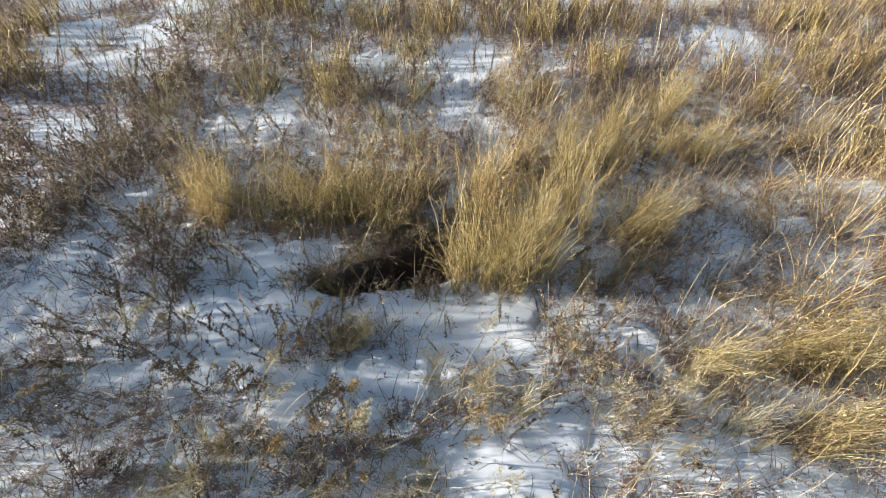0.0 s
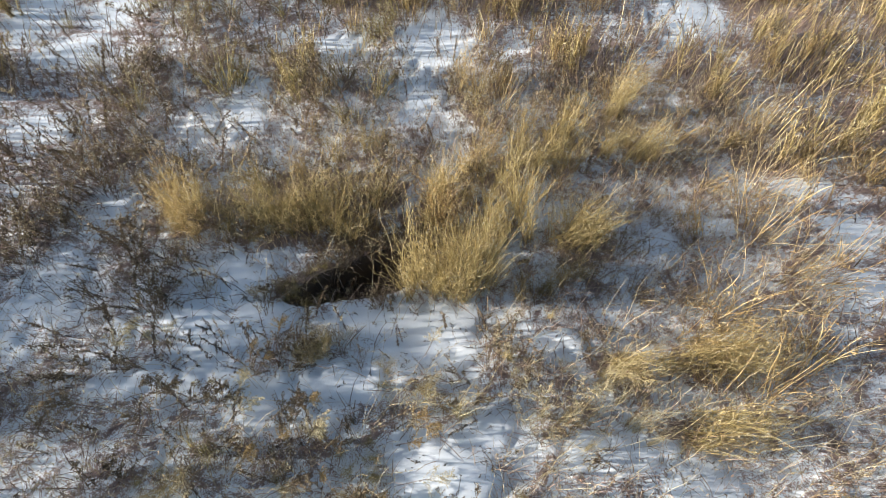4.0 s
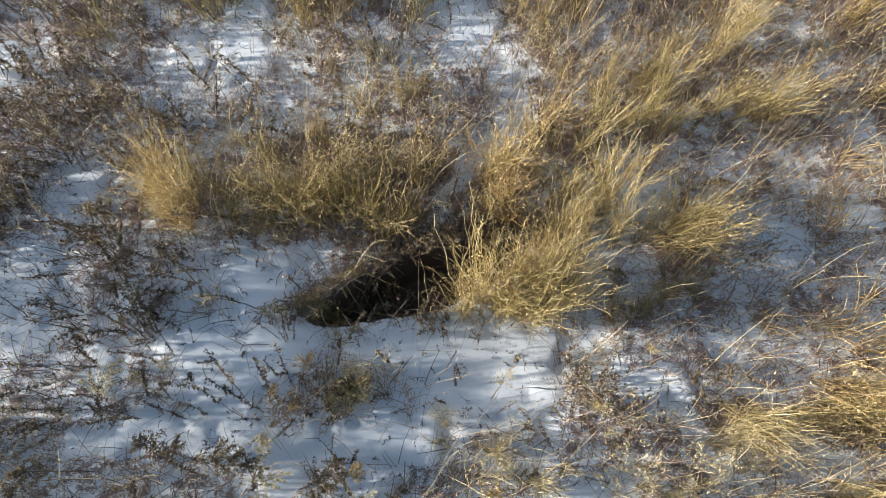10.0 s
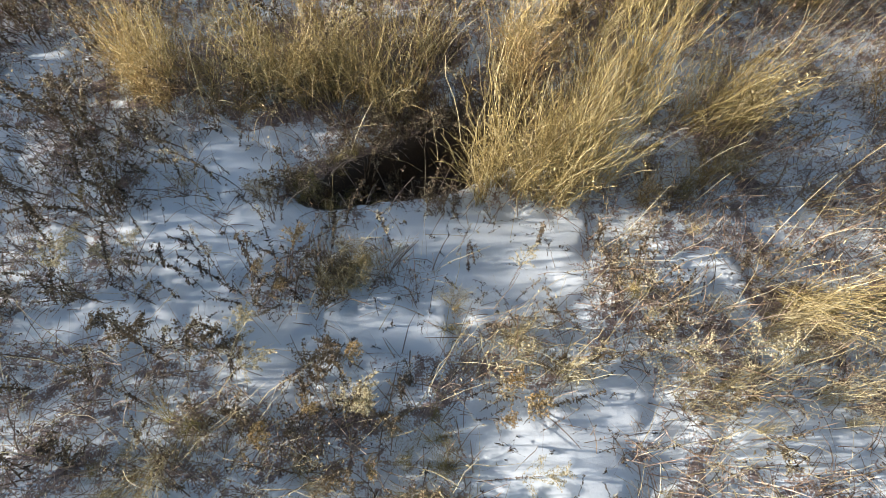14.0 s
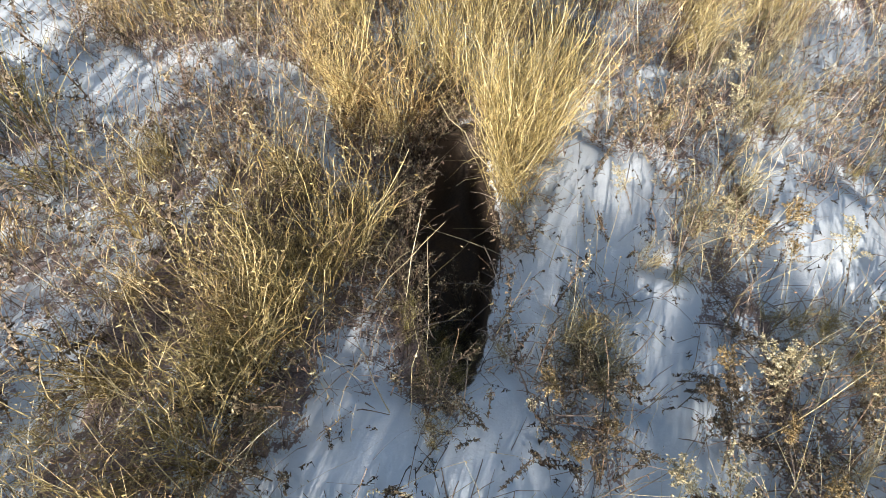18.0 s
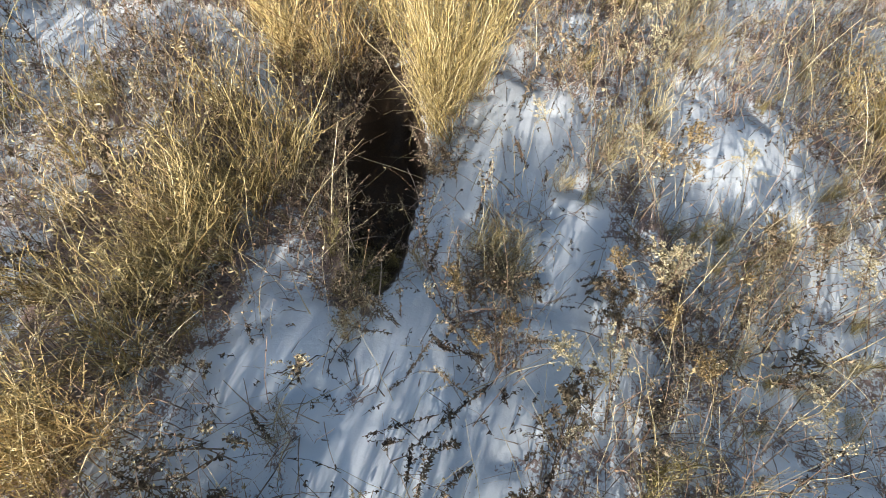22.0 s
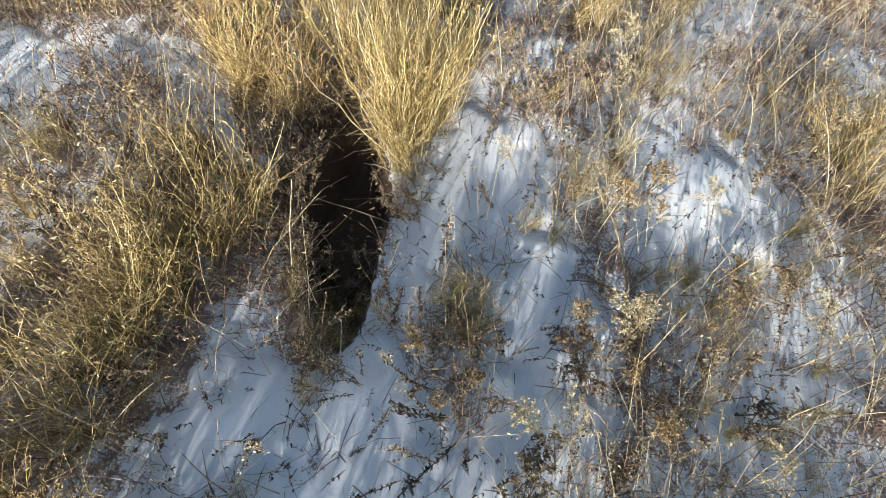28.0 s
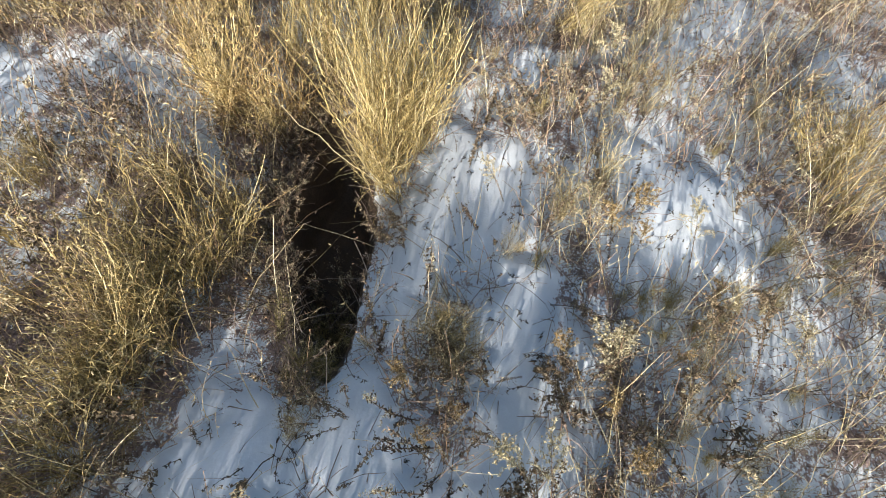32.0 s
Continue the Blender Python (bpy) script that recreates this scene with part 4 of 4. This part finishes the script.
field("brown_mat", "umber-brown leafy dead plants among the grass", UMBER, 400, NEARX, NEARY, lambda x, y: thick(x, y) * (0.12 + 0.88 * np.maximum(smooth(x, -0.1, 0.4), smooth(-x, 1.2, 1.6))) * (0.5 + 0.5 * smooth(waves(x, y, 4, 16), -0.5, 0.4)) * (0.2 + 0.8 * np.maximum(smooth(far_rim(x, y), 0.1, 0.5), 0.6 * smooth(x, 1.9, 2.6))), (0.07, 0.34), (0.003, 0.006), (0.0, 0.8), (0.1, 1.2), 4, 4)
field("rim_weeds", "dark brown weeds hanging round the earth hollow", UMBER, 850, (-0.5, 2.0), (-0.4, 1.0), lambda x, y: (hollow(x, y) > -0.75) * (0.25 + 0.75 * smooth(x, 0.1, 0.5)) * (0.12 + 0.88 * smooth(far_rim(x, y), -0.02, 0.15)), (0.08, 0.42), (0.003, 0.006), (0.0, 0.8), (0.1, 1.0), 5, 4)
field("rim_fringe", "short brown roots and sprigs along the hollow's rim", THATCH, 1300, (-0.3, 1.8), (-0.5, 0.8), lambda x, y: (hollow(x, y) > -0.22) * 0.9, (0.04, 0.17), (0.003, 0.006), (0.0, 1.2), (0.1, 1.5), 3, 4)
field("snow_sprigs", "small dark withered sprigs standing in snow", DEADLEAF, 55, NEARX, NEARY, lambda x, y: bare_snow(x, y), (0.04, 0.22), (0.0025, 0.004), (0.0, 0.9), (0.0, 0.8), 8)
far = lambda x, y: ((x < NEARX[0]) | (x > NEARX[1]) | (y < NEARY[0]) | (y > NEARY[1])) * 1.0
field("far_thatch", "matted grey-brown dead grass beyond the strip", THATCH, 230, (-10, 12), (-5, 12.5), lambda x, y: far(x, y) * thick(x, y), (0.08, 0.3), (0.005, 0.009), (0.1, 1.0), (0.2, 1.2), 0, 4)
field("far_golden_grass", "wide stand of golden dry grass over snow", CRISP, 95, (-10, 12), (-5, 12.5), lambda x, y: far(x, y) * goldness(x, y) * (0.3 + 0.7 * smooth(waves(x, y, 3, 16), -0.5, 0.5)), (0.25, 0.6), (0.007, 0.013), (0.0, 0.3), (0.0, 0.7), 3, 5, None, 1.6)
field("far_weeds", "brown leafy dead weeds over snow", UMBER, 105, (-10, 12), (-5, 12.5), lambda x, y: far(x, y) * thick(x, y), (0.15, 0.5), (0.006, 0.011), (0.0, 0.5), (0.0, 0.8), 4, 4, None, 1.7)
field("fallen_straw", "pale straws lying on the snow", PALE, 9, NEARX, NEARY, lambda x, y: 1.0 + 0 * x, (0.25, 0.7), (0.003, 0.005), (1.1, 1.5), (-0.2, 0.3), 0, 5, 0.2)


def tussock(mat, stems, radius, tall, wide, leafy=2):
    """One low tussock: a bunch of stems that part from one foot, with husks along them."""
    base = rng.normal(0, radius, (stems, 3)) * (1, 1, 0)
    lean = rng.normal(0, 0.15, 2) + base[:, :2] * 2.0 + rng.normal(0, 0.14, (stems, 2))
    lines = arcs(base, tall * rng.uniform(0.4, 1.1, stems), np.arctan2(lean[:, 1], lean[:, 0]), np.hypot(lean[:, 0], lean[:, 1]), rng.uniform(0, 0.9, stems), 0.06, 5)
    h = Heap()
    strips(h, lines, rng.uniform(*wide, stems), 0.5)
    root = new("grass_tussock")
    stuff("straw", h.mesh("straw", mat), root)
    k = stems * leafy
    h = Heap()
    flecks(h, along(lines, np.repeat(np.arange(stems), leafy), rng.uniform(0.3, 1, k)), rng.uniform(0.02, 0.045, k), rng.uniform(0.005, 0.011, k), 0.3, 0.8)
    stuff("seed_husk", h.mesh("seed_husk", mat), root)
    return root


TUSSOCKS = (
    ("olive-brown grass tussock among snow patches", OLIVE, 170, (-9.0, 0.5), (1.9, 10.5), (0.005, 0.009)),
    ("bronze-brown grass tussock over thin snow", BRONZE, 150, (-0.5, 9.5), (1.5, 10.0), (0.005, 0.009)),
    ("golden-brown grass tussock beyond the snow strip", BRONZE, 50, (2.6, 6.5), (-3.2, 2.2), (0.004, 0.007)),
)
for label, mat, count, xr, yr, wide in TUSSOCKS:
    kinds = [tussock(mat, n, r, t, wide) for n, r, t in ((42, 0.06, 0.42), (48, 0.08, 0.5), (44, 0.07, 0.6), (52, 0.10, 0.68), (36, 0.05, 0.36))]
    for x, y in spots(count, xr, yr, lambda x, y: 1 - 1.2 * bare_snow(x, y), -0.5):
        put(kinds[rng.integers(0, 5)], place(x, y, rng.uniform(0, 360), rng.uniform(0.75, 1.15), rng.normal(0, 4), rng.normal(3, 4), 0.01), label, "dry grass", "grass tussocks")
    tufts[label] = kinds


def add_shade_reeds():
    """Unseen dry reeds with bushy plumes, added sunward to dapple the strip with shade."""
    n = 245
    base = np.stack([rng.uniform(-6.5, -5.6, n), rng.uniform(-5.6, -0.68, n), np.full(n, -0.02)], 1)
    lines = arcs(base, rng.uniform(0.9, 2.4, n), rng.uniform(0, 6.28, n), rng.uniform(0, 0.15, n), rng.uniform(0, 0.4, n), 0.02, 6)
    h = Heap()
    strips(h, lines, rng.uniform(0.005, 0.009, n), 0.5)
    top = along(lines, np.arange(n), rng.uniform(0.6, 0.97, n))
    # plume clumps sized to break the sunlight into broad soft blotches
    k = 80
    at = np.repeat(top, k, 0) + rng.normal(0, 1, (n * k, 3)) * (0.07, 0.10, 0.06)
    flecks(h, at, rng.uniform(0.03, 0.07, n * k), rng.uniform(0.012, 0.03, n * k), 0.2, 0.6)
    return tagged(new("tall_reeds", h.mesh("tall_reeds", GOLDEN)), "unseen tall dry reeds added to cast dappled shade on the snow", "dry grass", kind="stuff")


add_shade_reeds()
field("field_edge_thatch", "grey-brown dead grass over thin snow", THATCH, 150, (-9, 10), (-10, -3.4), lambda x, y: thick(x, y), (0.08, 0.35), (0.006, 0.012), (0.2, 1.0), (0.2, 1.2), 0, 4)
field("field_edge_weeds", "brown leafy dead weeds over snow", UMBER, 70, (-9, 10), (-10, -3.4), lambda x, y: thick(x, y), (0.15, 0.5), (0.006, 0.011), (0.0, 0.5), (0.0, 0.8), 4, 4, None, 1.7)

for some in (*tufts.values(), *weeds.values()):
    for thing in some:
        if thing.name not in used:
            for ob in (*thing.children_recursive, thing):
                bpy.data.objects.remove(ob)
